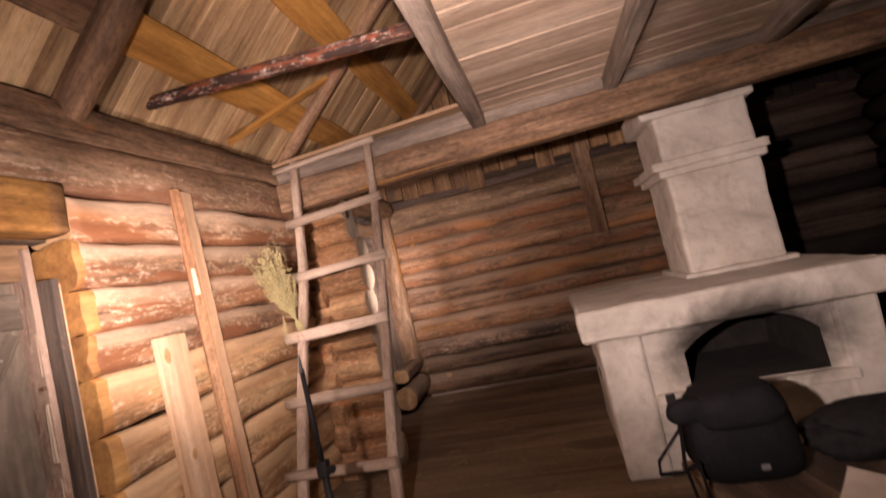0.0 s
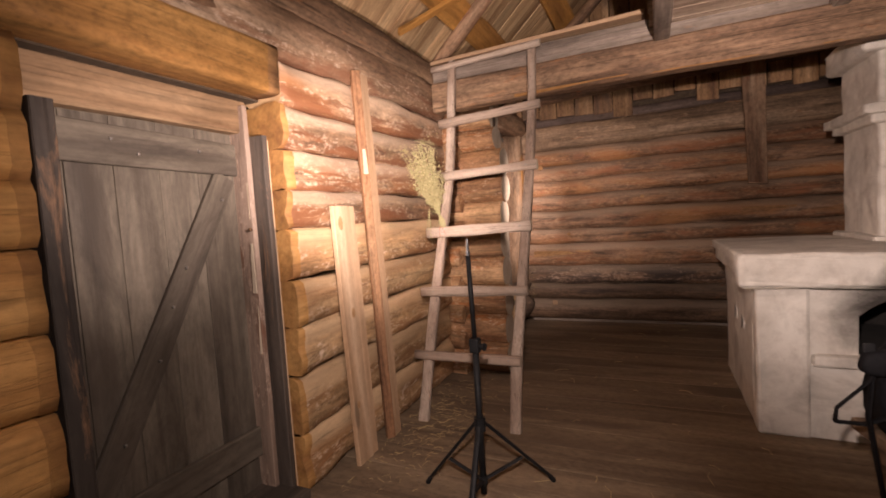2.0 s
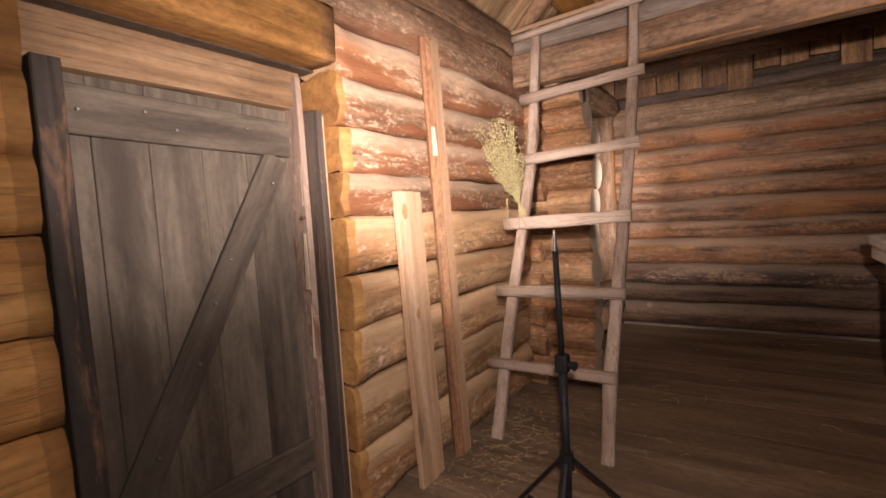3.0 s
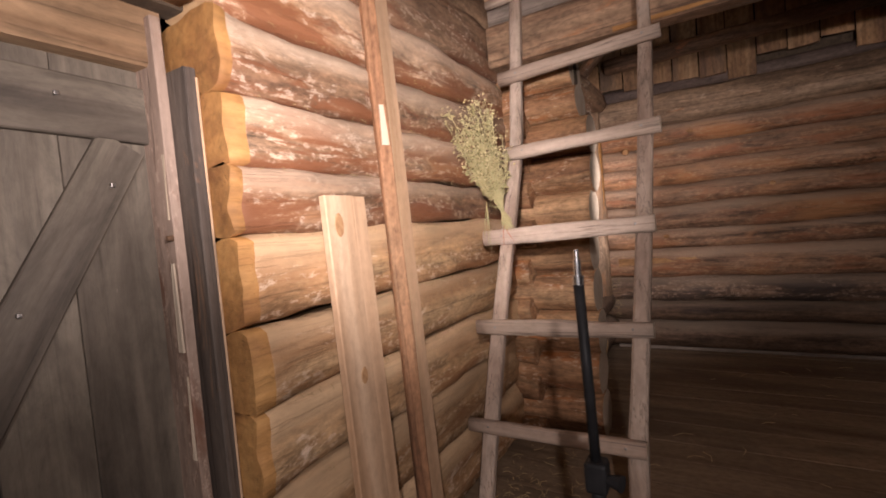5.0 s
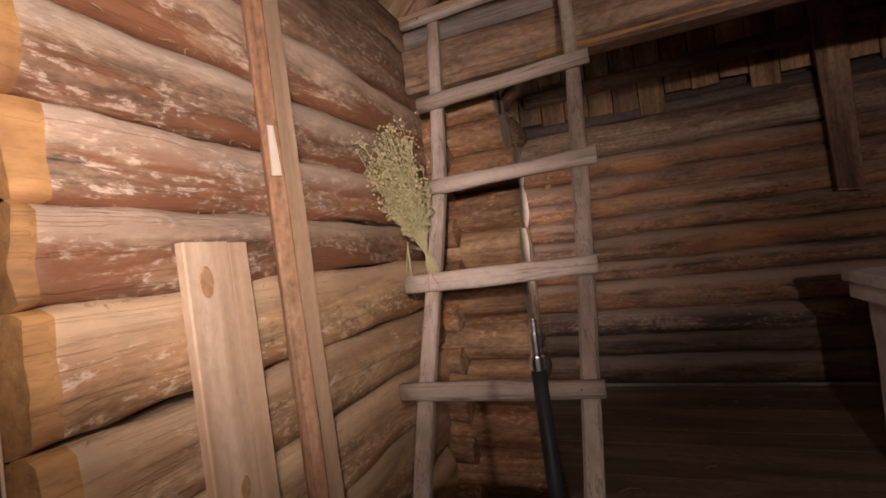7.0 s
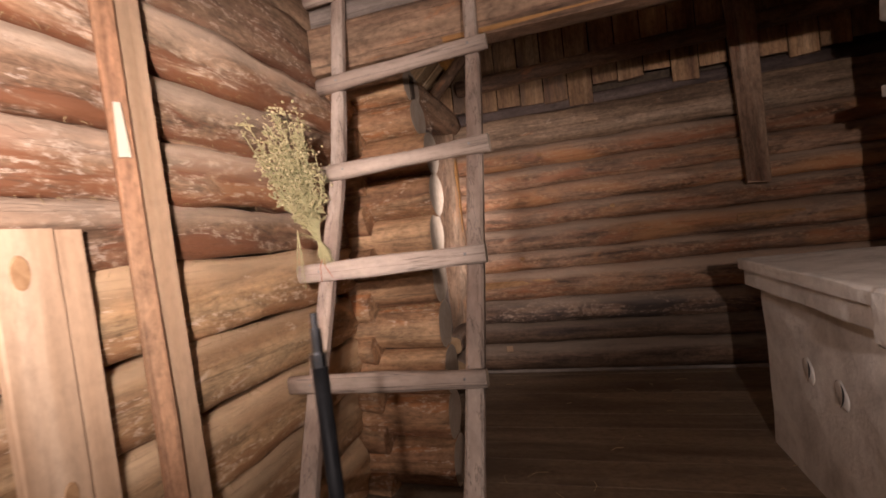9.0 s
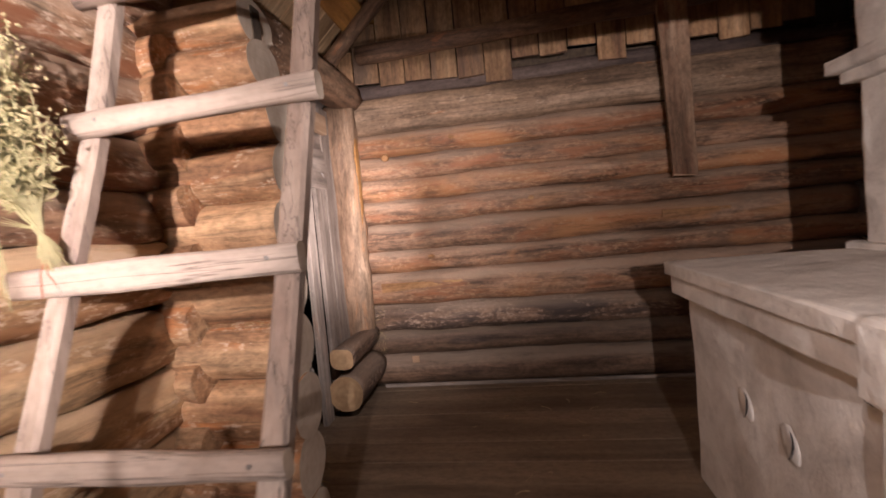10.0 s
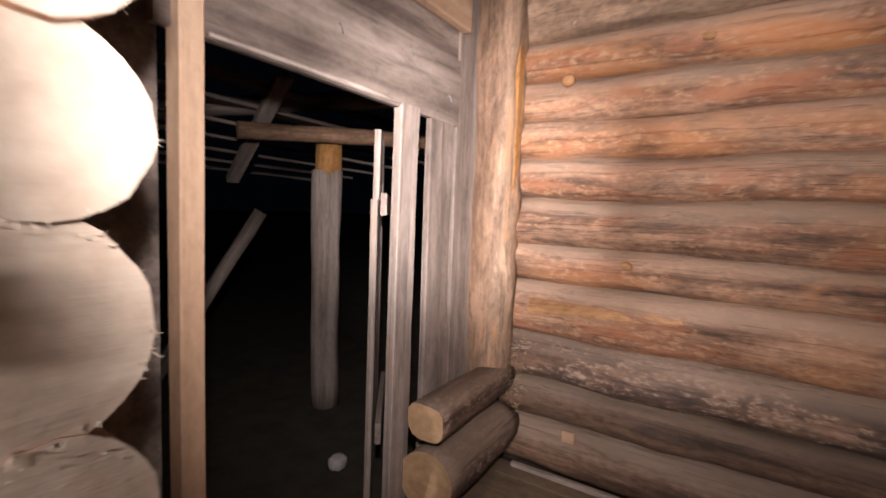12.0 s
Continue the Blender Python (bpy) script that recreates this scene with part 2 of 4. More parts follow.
LOG_STAINED = wood("log_stained", (0.33, 0.22, 0.15), (0.22, 0.135, 0.085), (0.10, 0.062, 0.042), bark=(0.045, 0.033, 0.028), bark_at=0.49, barked=0.9, soft=0.14, blotch=(0.04, 0.03, 0.026), blotch_at=0.53,
                   pale=(0.42, 0.31, 0.23), pale_at=0.64, dust=(0.25, 0.185, 0.135), bump=0.9, worn=0.7)
# near-black copy of the log wood, with deep shade put into its colour
LOG_SHADED = wood("log_shaded", (0.03, 0.024, 0.02), (0.02, 0.016, 0.014), (0.012, 0.01, 0.009), vary=0.3)
LOG_STUB = wood("log_stub", (0.52, 0.33, 0.18), (0.40, 0.22, 0.11), (0.22, 0.10, 0.05), bark=(0.42, 0.16, 0.05), bark_at=0.58, pale=(0.58, 0.45, 0.33), pale_at=0.66, worn=0.6)
ORANGE = wood("new_pine", (0.53, 0.285, 0.095), (0.43, 0.215, 0.065), (0.30, 0.135, 0.04), vary=0.2, cracks=0.3, knots=0.7, bark=(0.28, 0.11, 0.03), bark_at=0.68, worn=0.25)
CUT = wood("pared_end", (0.47, 0.26, 0.09), (0.39, 0.20, 0.066), (0.25, 0.115, 0.04), worn=0.25, speckle=0.3, vary=0.3, cracks=0.2, knots=0.0)
YELLOW = wood("yellow_pine", worn=0.25, speckle=0.3, light=(0.64, 0.335, 0.09), mid=(0.51, 0.25, 0.065), dark=(0.36, 0.17, 0.05), vary=0.25, cracks=0.3, knots=0.8)
ROOFWOOD = wood("roof_board", worn=0.3, speckle=0.3, light=(0.70, 0.51, 0.30), mid=(0.55, 0.37, 0.20), dark=(0.31, 0.18, 0.09), vary=0.6, knots=0.5)
BROWN = wood("brown_timber", (0.30, 0.185, 0.11), (0.20, 0.115, 0.066), (0.085, 0.048, 0.03), bark=(0.35, 0.13, 0.05), bark_at=0.62, worn=0.7)
BEAMWOOD = wood("beam_timber", (0.42, 0.275, 0.17), (0.31, 0.19, 0.115), (0.15, 0.085, 0.05), bark=(0.42, 0.17, 0.06), bark_at=0.62, cracks=0.6, worn=0.6)
GABLEWOOD = wood("gable_board", (0.50, 0.32, 0.175), (0.37, 0.215, 0.105), (0.18, 0.095, 0.05), vary=0.7, worn=0.4, blotch=(0.11, 0.07, 0.048), blotch_at=0.58)
LOG_GREYTOP = wood("log_grey", (0.38, 0.265, 0.175), (0.28, 0.185, 0.115), (0.14, 0.09, 0.055), bark=(0.38, 0.17, 0.07), bark_at=0.63, pale=(0.45, 0.34, 0.24), pale_at=0.64, worn=0.5, cracks=0.5)
GREYWOOD = wood("grey_timber", worn=0.45, speckle=0.3, light=(0.37, 0.305, 0.255), mid=(0.26, 0.21, 0.172), dark=(0.13, 0.10, 0.082), bark=(0.30, 0.16, 0.085), bark_at=0.66, vary=0.3)
CEILWOOD = wood("ceiling_board", speckle=0.4, light=(0.55, 0.44, 0.34), mid=(0.44, 0.335, 0.25), dark=(0.28, 0.20, 0.145), vary=0.25, knots=0.3, worn=0.25)
DOORWOOD = wood("door_board", worn=0.4, speckle=0.3, light=(0.23, 0.197, 0.155), mid=(0.165, 0.138, 0.108), dark=(0.085, 0.069, 0.055), vary=0.14, knots=0.45, bump=0.3, cracks=0.10, streak=0.3, pale=(0.25, 0.22, 0.185), pale_at=0.66, blotch=(0.075, 0.06, 0.048), blotch_at=0.58)
LINTELWOOD = wood("lintel_timber", (0.48, 0.325, 0.195), (0.36, 0.23, 0.13), (0.2, 0.115, 0.06), vary=0.1, cracks=0.3, knots=0.7, streak=0.5, worn=0.35, speckle=0.3)
BARKEDGE = wood("wane_bark", (0.42, 0.245, 0.135), (0.32, 0.165, 0.085), (0.19, 0.088, 0.045), vary=0.1, cracks=0.15, knots=0.0, streak=0.3, pale=(0.5, 0.36, 0.26), pale_at=0.66, worn=0.5)
KNOT = plain("plank_knot", (0.40, 0.24, 0.12), 0.7, 0, (0.27, 0.145, 0.065), 45)
JAMBWOOD = wood("weathered_jamb", speckle=0.3, light=(0.36, 0.27, 0.215), mid=(0.24, 0.17, 0.13), dark=(0.10, 0.065, 0.05), bark=(0.16, 0.07, 0.04), bark_at=0.58, pale=(0.5, 0.38, 0.3), pale_at=0.66, vary=0.2)
CHAR = wood("charred_jamb", speckle=0.3, light=(0.15, 0.12, 0.098), mid=(0.08, 0.063, 0.052), dark=(0.034, 0.027, 0.023), bark=(0.36, 0.20, 0.11), bark_at=0.63, vary=0.2)
LADDERWOOD = wood("ladder_wood", speckle=0.3, light=(0.47, 0.38, 0.31), mid=(0.37, 0.285, 0.225), dark=(0.235, 0.165, 0.125), vary=0.2, cracks=0.5, knots=0.3)
SAWN = wood("sawn_plank", speckle=0.3, light=(0.58, 0.42, 0.285), mid=(0.48, 0.325, 0.205), dark=(0.36, 0.225, 0.13), vary=0.15, knots=0.85, cracks=0.04, streak=0.22, bump=0.3)
SHEDWOOD = wood("shed_board", worn=0.3, speckle=0.3, light=(0.46, 0.39, 0.33), mid=(0.33, 0.27, 0.225), dark=(0.17, 0.13, 0.11), vary=0.4, bark=(0.34, 0.2, 0.12), bark_at=0.62)
FLOORWOOD = wood("floor_board", (0.25, 0.185, 0.122), (0.195, 0.14, 0.09), (0.125, 0.088, 0.058), streak=0.12, vary=0.14, knots=0.15, rough=0.85, fine=9.0, cracks=0.03, bump=0.4, pale=(0.15, 0.11, 0.075), pale_at=0.62, speckle=0.6,
                 blotch=(0.11, 0.078, 0.052), blotch_at=0.56)
TABLEWOOD = wood("table_board", (0.27, 0.185, 0.12), (0.19, 0.128, 0.083), (0.10, 0.066, 0.043), streak=0.3, vary=0.15, knots=0.3, rough=0.7, cracks=0.2, bump=0.4, blotch=(0.05, 0.034, 0.026), blotch_at=0.57)
BARKPOLE = wood("peeling_pole", (0.13, 0.065, 0.04), (0.07, 0.035, 0.025), (0.03, 0.02, 0.017), bark=(0.30, 0.085, 0.04), bark_at=0.52, pale=(0.66, 0.55, 0.48), pale_at=0.6, size=2.6)
FACET = wood("pared_facet", (0.44, 0.25, 0.11), (0.34, 0.18, 0.075), (0.2, 0.1, 0.045), vary=0.2, streak=0.6)
BARKED = wood("barked_rafter", (0.46, 0.31, 0.2), (0.33, 0.2, 0.12), (0.15, 0.08, 0.045), bark=(0.2, 0.08, 0.04), bark_at=0.55, worn=0.5)
POSTWOOD = wood("corner_post", worn=0.6, speckle=0.5, light=(0.42, 0.295, 0.195), mid=(0.31, 0.20, 0.125), dark=(0.17, 0.10, 0.06), vary=0.1, streak=0.7, bark=(0.45, 0.23, 0.11), bark_at=0.58)
END_PALE = end_grain("end_pale", (0.56, 0.475, 0.37), (0.41, 0.315, 0.225))
END_TAN = end_grain("end_tan", (0.55, 0.37, 0.2), (0.33, 0.19, 0.09))
PLASTER = whitewash("limewashed_clay", True)
PLASTER_CLEAN = whitewash("limewash", False)
SOOT = plain("soot", (0.012, 0.011, 0.010), 0.95, 0, (0.03, 0.026, 0.023), 9)
MOSS = plain("chinking_moss", (0.05, 0.035, 0.022), 0.95, 0, (0.10, 0.07, 0.045), 30, 0.8)
EARTH = plain("trodden_earth", (0.035, 0.028, 0.02), 0.95, 0, (0.06, 0.05, 0.03), 6, 1.0)
BLACK = plain("black_metal", (0.009, 0.009, 0.010), 0.5, 0.0, (0.02, 0.02, 0.021))
CHROME = plain("bright_steel", (0.75, 0.75, 0.76), 0.25, 1.0, (0.6, 0.6, 0.62))
NYLON = plain("black_nylon", (0.007, 0.007, 0.008), 0.75, 0, (0.012, 0.012, 0.014), 60, 0.5)
GREYPLASTIC = plain("grey_plastic", (0.18, 0.18, 0.19), 0.4)
CLOTH = plain("dark_cloth", (0.010, 0.010, 0.011), 0.85, 0, (0.02, 0.019, 0.019), 30, 0.6)
PAPER = plain("off_white_paper", (0.72, 0.66, 0.58), 0.85, 0, (0.58, 0.5, 0.43), 9, 0.4)
STALK = plain("dry_stalk", (0.40, 0.35, 0.18), 0.8, 0, (0.30, 0.28, 0.14), 40)
LEAF = plain("dry_leaf", (0.385, 0.325, 0.165), 0.8, 0, (0.25, 0.225, 0.105), 25)
FLOWER = plain("dry_flower", (0.58, 0.50, 0.28), 0.85, 0, (0.40, 0.32, 0.16), 40)
STRAW = plain("straw", (0.42, 0.32, 0.16), 0.8, 0, (0.3, 0.21, 0.1), 30)
TWINE = plain("red_twine", (0.4, 0.12, 0.06), 0.8)
NAILIRON = plain("nail_iron", (0.35, 0.33, 0.31), 0.45, 0.9)
STONE = plain("pale_stone", (0.55, 0.52, 0.48), 0.85, 0, (0.4, 0.37, 0.33), 12)

for cloth in (NYLON, CLOTH, BLACK):
    for n in cloth.node_tree.nodes:
        if n.type == "BSDF_PRINCIPLED":
            n.inputs["Specular IOR Level"].default_value = 0.12

# ---- shapes ----
SEED = [1]


def seeded():
    SEED[0] += 1
    return random.Random(SEED[0])


def part(name, bm, material, parent=None, label="", m=None, smooth=False):
    """Links a bmesh as one mesh object, under a thing, a part or a piece of the setting; m is its place in the world."""
    me = bpy.data.meshes.new(name)
    if smooth:
        for f in bm.faces:
            f.smooth = True
    bm.to_mesh(me)
    bm.free()
    for k in material if isinstance(material, (list, tuple)) else (material,):
        me.materials.append(k)
    ob = new(name, me)
    ob.matrix_basis = m or Matrix()
    if parent:
        ob.parent = parent
        ob.matrix_parent_inverse = parent.matrix_basis.inverted()
    return tagged(ob, label)


def thing(name, at, label, category, group=""):
    ob = new(name)
    ob.empty_display_size = 0.1
    ob.matrix_basis = Matrix.Translation(at)
    return tagged(ob, label, category, group)


def along(p0, p1, up=(0, 0, 1)):
    """The pose whose x runs from p0 to p1 and whose z is near up; and the length."""
    p0, p1 = Vector(p0), Vector(p1)
    x = (p1 - p0).normalized()
    y = Vector(up).cross(x).normalized()
    z = x.cross(y)
    return Matrix(((x.x, y.x, z.x, p0.x), (x.y, y.y, z.y, p0.y), (x.z, y.z, z.z, p0.z), (0, 0, 0, 1))), (p1 - p0).length


def tube(rows, close=True):
    """A bmesh skinned over rings of points; slot 1 on the end caps."""
    bm = bmesh.new()
    rings = [[bm.verts.new(p) for p in ring] for ring in rows]
    k = len(rings[0])
    for a, b in zip(rings, rings[1:]):
        for i in range(k):
            bm.faces.new((a[i], a[(i + 1) % k], b[(i + 1) % k], b[i]))
    if close:
        for ring, flip in ((rings[0], True), (rings[-1], False)):
            f = bm.faces.new(ring[::-1] if flip else ring)
            f.material_index = 1
    bmesh.ops.recalc_face_normals(bm, faces=bm.faces)
    return bm


def log_bm(length, ry, rz, power=2.2, sides=18, step=0.16, rough=0.012, cut=(0.0, 0.0), taper=0.0, bend=0.0):
    """A log along x: round at power 2, hewn square above that. cut: the length of a pared, paler end at either end."""
    r = seeded()
    off = Vector((r.uniform(0, 99), r.uniform(0, 99), r.uniform(0, 99)))
    n = max(3, int(length / step))
    xs = sorted(set([length * i / n for i in range(n + 1)] + [c for c in (cut[0] - 0.01, cut[0], length - cut[1], length - cut[1] + 0.01) if 0 < c < length]))
    ph = r.uniform(0, 6)
    rows = []
    for x in xs:
        s = 1 - taper * x / length
        by, bz = bend * math.sin(x * 1.3 + ph), bend * math.sin(x * 0.9 + ph * 2) * 0.6
        pared = 1.0
        pw = power
        if cut[0] and x < cut[0] - 0.005 or cut[1] and x > length - cut[1] + 0.005:
            pared, pw = 0.95, 16
        ring = []
        for i in range(sides):
            a = 2 * math.pi * (i + 0.5) / sides
            c, d = math.cos(a), math.sin(a)
            q = (abs(c) ** pw + abs(d) ** pw) ** (-1 / pw)
            p = Vector((x, c * q * ry * s * pared, d * q * rz * s))
            w = noise.noise(Vector((x * 2.2, p.y * 7, p.z * 7)) + off) * rough + noise.noise(Vector((x * 7, p.y * 22, p.z * 22)) + off) * rough * 0.45
            ring.append((p.x, p.y + c * w + by, p.z + d * w + bz))
        rows.append(ring)
    bm = tube(rows)
    for f in bm.faces:
        c = f.calc_center_median().x
        f.smooth = f.material_index == 0
        if cut[0] and c < cut[0] or cut[1] and c > length - cut[1]:
            f.material_index = 1
    return bm


def plank_bm(length, width, thick, step=0.22, wobble=0.004, bevel=0.004, taper=0.0, split=0.0, wane=0.0):
    """A board along x, width along y, thickness along z, centred on its axis; edges uneven, ends a little ragged."""
    r = seeded()
    off = Vector((r.uniform(0, 99), r.uniform(0, 99), 0))
    n = max(2, int(length / step))
    rows = []
    for i in range(n + 1):
        x = length * i / n
        s = 1 - taper * x / length
        e0 = noise.noise(Vector((x * 1.7, 0, 0)) + off) * (wobble + wane)
        e1 = noise.noise(Vector((x * 1.7, 7, 0)) + off) * wobble
        c = noise.noise(Vector((x * 0.8, 3, 5)) + off) * wobble * 1.2
        hw, ht, v = width / 2 * s, thick / 2, bevel
        j = r.uniform(-split, split) if i in (0, n) else 0
        rows.append([(x + (j * (0.3 + 0.7 * (q % 3)) if i in (0, n) else 0), y, z + c) for q, (y, z) in enumerate((
            (-hw - e0, -ht + v), (-hw + v - e0, -ht), (hw - v + e1, -ht), (hw + e1, -ht + v),
            (hw + e1, ht - v), (hw - v + e1, ht), (-hw + v - e0, ht), (-hw - e0, ht - v)))])
    return tube(rows)


def box_bm(x0, x1, y0, y1, z0, z1, bevel=0.0, cuts=0, lump=0.0, freq=5.0, seg=2):
    bm = bmesh.new()
    bmesh.ops.create_cube(bm, size=1)
    for v in bm.verts:
        v.co = ((x0 + x1) / 2 + v.co.x * (x1 - x0), (y0 + y1) / 2 + v.co.y * (y1 - y0), (z0 + z1) / 2 + v.co.z * (z1 - z0))
    if cuts:
        bmesh.ops.subdivide_edges(bm, edges=bm.edges[:], cuts=cuts, use_grid_fill=True)
    if bevel:
        sharp = [e for e in bm.edges if len(e.link_faces) == 2 and e.calc_face_angle(0) > 0.5]
        bmesh.ops.bevel(bm, geom=sharp, offset=bevel, segments=seg, affect="EDGES", profile=0.5)
    if lump:
        bm.normal_update()
        for v in bm.verts:
            v.co += v.normal * (noise.noise(v.co * freq) + 0.5 * noise.noise(v.co * freq * 2.7)) * lump
    return bm


def joined(*bms):
    out = bmesh.new()
    for b in bms:
        me = bpy.data.meshes.new("tmp")
        b.to_mesh(me)
        b.free()
        out.from_mesh(me)
        bpy.data.meshes.remove(me)
    return out


def rod_bm(points, radius, sides=8, flat=1.0):
    """A bent rod through points."""
    pts = [Vector(p) for p in points]
    rows = []
    side = None
    for i, p in enumerate(pts):
        d = (pts[min(i + 1, len(pts) - 1)] - pts[max(i - 1, 0)]).normalized()
        if side is None:
            side = d.cross(Vector((0, 0, 1)) if abs(d.z) < 0.9 else Vector((1, 0, 0))).normalized()
        side = (side - d * side.dot(d)).normalized()
        up = d.cross(side)
        rad = radius[i] if isinstance(radius, (list, tuple)) else radius
        rows.append([p + (side * math.cos(2 * math.pi * k / sides) + up * math.sin(2 * math.pi * k / sides) * flat) * rad for k in range(sides)])
    return tube(rows)


def structure(name, bm, material, label):
    return tagged(part(name, bm, material), label, kind="structure")


def log_piece(parent, p0, p1, ry, rz, mat, name="log", up=(0, 0, 1), label="", **kw):
    m, n = along(p0, p1, up)
    return part(name, log_bm(n, ry, rz, **kw), mat, parent, label, m)


def plank_piece(parent, p0, p1, width, thick, mat, name="plank", up=(0, 0, 1), label="", **kw):
    m, n = along(p0, p1, up)
    return part(name, plank_bm(n, width, thick, **kw), mat, parent, label, m)


EAST = (1, 0, 0)
SOUTH = (0, -1, 0)
rnd = random.Random(4)

# ---- ground, floor ----
structure("ground", box_bm(-70, 70, -70, 70, -0.4, -0.12), EARTH, "dark trodden earth outside the cabin")
floor = structure("floor", box_bm(-2.75, 3.2, -2.7, 5.98, -0.11, -0.045), EARTH, "worn dark brown plank floor")
# ---- west log wall with the plank door ----
wall_west = structure("wall_west", joined(box_bm(-2.68, -2.6, -2.7, 0.74, 0, 2.5), box_bm(-2.68, -2.6, 1.8, 3.9, 0, 2.5), box_bm(-2.68, -2.6, 0.74, 1.8, 2.0, 2.5)),
                      MOSS, "wall of stacked hewn logs with moss in the seams")
WEST_Z = [0.0, 0.30, 0.60, 0.86, 1.10, 1.355, 1.55, 1.755, 1.975, 2.20, 2.48]
for z0, z1 in zip(WEST_Z, WEST_Z[1:]):
    zc, hz, low = (z0 + z1) / 2, (z1 - z0) / 2 - 0.002, z0 < 1.3
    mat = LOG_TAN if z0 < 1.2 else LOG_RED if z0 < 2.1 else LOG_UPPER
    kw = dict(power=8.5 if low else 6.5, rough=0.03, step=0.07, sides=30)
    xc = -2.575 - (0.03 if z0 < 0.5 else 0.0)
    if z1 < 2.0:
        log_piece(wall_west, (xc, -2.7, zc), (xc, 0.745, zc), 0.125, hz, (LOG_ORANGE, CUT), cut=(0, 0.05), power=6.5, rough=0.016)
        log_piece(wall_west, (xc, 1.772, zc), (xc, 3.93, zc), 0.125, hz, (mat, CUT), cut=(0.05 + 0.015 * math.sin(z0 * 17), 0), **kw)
    elif z1 < 2.3:
        log_piece(wall_west, (xc, -2.7, zc), (xc, 0.66, zc), 0.125, hz, (LOG_ORANGE, END_TAN), **kw)
        log_piece(wall_west, (xc, 1.785, zc), (xc, 3.93, zc), 0.125, hz, (mat, END_TAN), **kw)
        log_piece(wall_west, (xc + 0.012, 0.665, zc + 0.035), (xc + 0.012, 1.775, zc + 0.035), 0.128, hz + 0.004, (ORANGE, FACET), power=10, rough=0.009, cut=(0, 0.075), sides=44,
                  label="orange new pine log over the door")
    else:
        log_piece(wall_west, (xc, -2.7, zc), (xc, 3.93, zc), 0.125, hz, (mat, END_TAN), **kw)
log_piece(wall_west, (-2.505, -2.7, 2.335), (-2.505, 1.745, 2.325), 0.055, 0.05, (BROWN, CUT), name="log", power=5, rough=0.01, cut=(0, 0.03))
log_piece(wall_west, (-2.60, -2.7, 2.565), (-2.60, 5.9, 2.565), 0.15, 0.088, (BEAMWOOD, END_TAN), name="wall_plate", power=9, rough=0.014, sides=36)
log_piece(wall_west, (-2.66, -2.7, 2.70), (-2.66, 5.9, 2.70), 0.09, 0.06, (BEAMWOOD, END_TAN), name="wall_plate", power=3, rough=0.012)

seam_tow = []
r = random.Random(31)
for k in range(330):
    p = Vector((-2.455 + r.uniform(-0.02, 0.012), r.uniform(1.86, 3.6), r.choice(WEST_Z[2:9]) + r.uniform(-0.006, 0.006)))
    w = Vector((r.uniform(0.1, 1), r.uniform(-1, 1), r.uniform(-1.3, 0.2))) * r.uniform(0.006, 0.022)
    seam_tow.append(rod_bm([p, p + w * 0.6 + Vector((0.002, 0, 0.003)), p + w], [0.0012, 0.0009, 0.0004], 3))
tagged(part("seam_tow", joined(*seam_tow), (STRAW, STRAW), wall_west), kind="stuff")

door_west = tagged(thing("door_1", (-2.74, 1.28, 0.02), "closed grey weathered plank door with a diagonal brace", "door"), kind="structure")
xs = [0.77, 0.965, 1.135, 1.32, 1.505, 1.745]
for a, b in zip(xs, xs[1:]):
    plank_piece(door_west, (-2.745, (a + b) / 2, 0.025), (-2.745, (a + b) / 2, 1.85), b - a - 0.0015, 0.03, (DOORWOOD, DOORWOOD), name="board", up=EAST, wobble=0.001, bevel=0.002)
plank_piece(door_west, (-2.715, 0.78, 1.735), (-2.715, 1.725, 1.715), 0.155, 0.026, (DOORWOOD, DOORWOOD), name="batten", up=EAST, wobble=0.002)
plank_piece(door_west, (-2.715, 0.82, 0.28), (-2.715, 1.72, 0.28), 0.15, 0.026, (DOORWOOD, DOORWOOD), name="batten", up=EAST, wobble=0.002)
plank_piece(door_west, (-2.716, 0.93, 0.37), (-2.716, 1.64, 1.632), 0.12, 0.024, (DOORWOOD, DOORWOOD), name="brace", up=EAST, wobble=0.002)
for y, z in ((0.93, 1.73), (1.22, 1.70), (1.5, 1.74), (1.60, 1.52), (1.30, 1.06), (1.22, 0.85), (1.05, 0.57), (1.38, 1.22), (1.12, 1.75)):
    part("nail", box_bm(-0.006, 0.006, -0.006, 0.006, -0.006, 0.006, 0.003), NAILIRON, door_west, "iron nail head", Matrix.Translation((-2.7, y, z)))

door_frame = structure("door_frame_1", box_bm(-2.78, -2.74, 1.752, 1.775, 0, 1.965), CHAR, "charred and weathered timber door frame")
plank_piece(door_frame, (-2.645, 1.752, 0), (-2.645, 1.752, 1.825), 0.20, 0.034, (CHAR, POSTWOOD), name="jamb", up=(0, -1, 0), wane=0.012)
plank_piece(door_frame, (-2.682, 1.720, 0), (-2.682, 1.720, 1.975), 0.105, 0.03, (JAMBWOOD, BROWN), name="stop", up=(0, -1, 0), wane=0.008)
plank_piece(door_frame, (-2.545, 1.766, 0.0), (-2.545, 1.766, 1.80), 0.007, 0.008, (SAWN, SAWN), name="edging", up=EAST, wobble=0.004, label="pale split edge of the jamb")
for z0, z1, w in ((1.05, 1.30, 0.02), (0.74, 0.98, 0.012), (1.42, 1.60, 0.01)):
    plank_piece(door_frame, (-2.644, 1.704, z0), (-2.641, 1.704, z1), w, 0.004, (END_PALE, END_PALE), name="torn_patch", up=(0, -1, 0), wobble=0.008, taper=0.7, step=0.04)
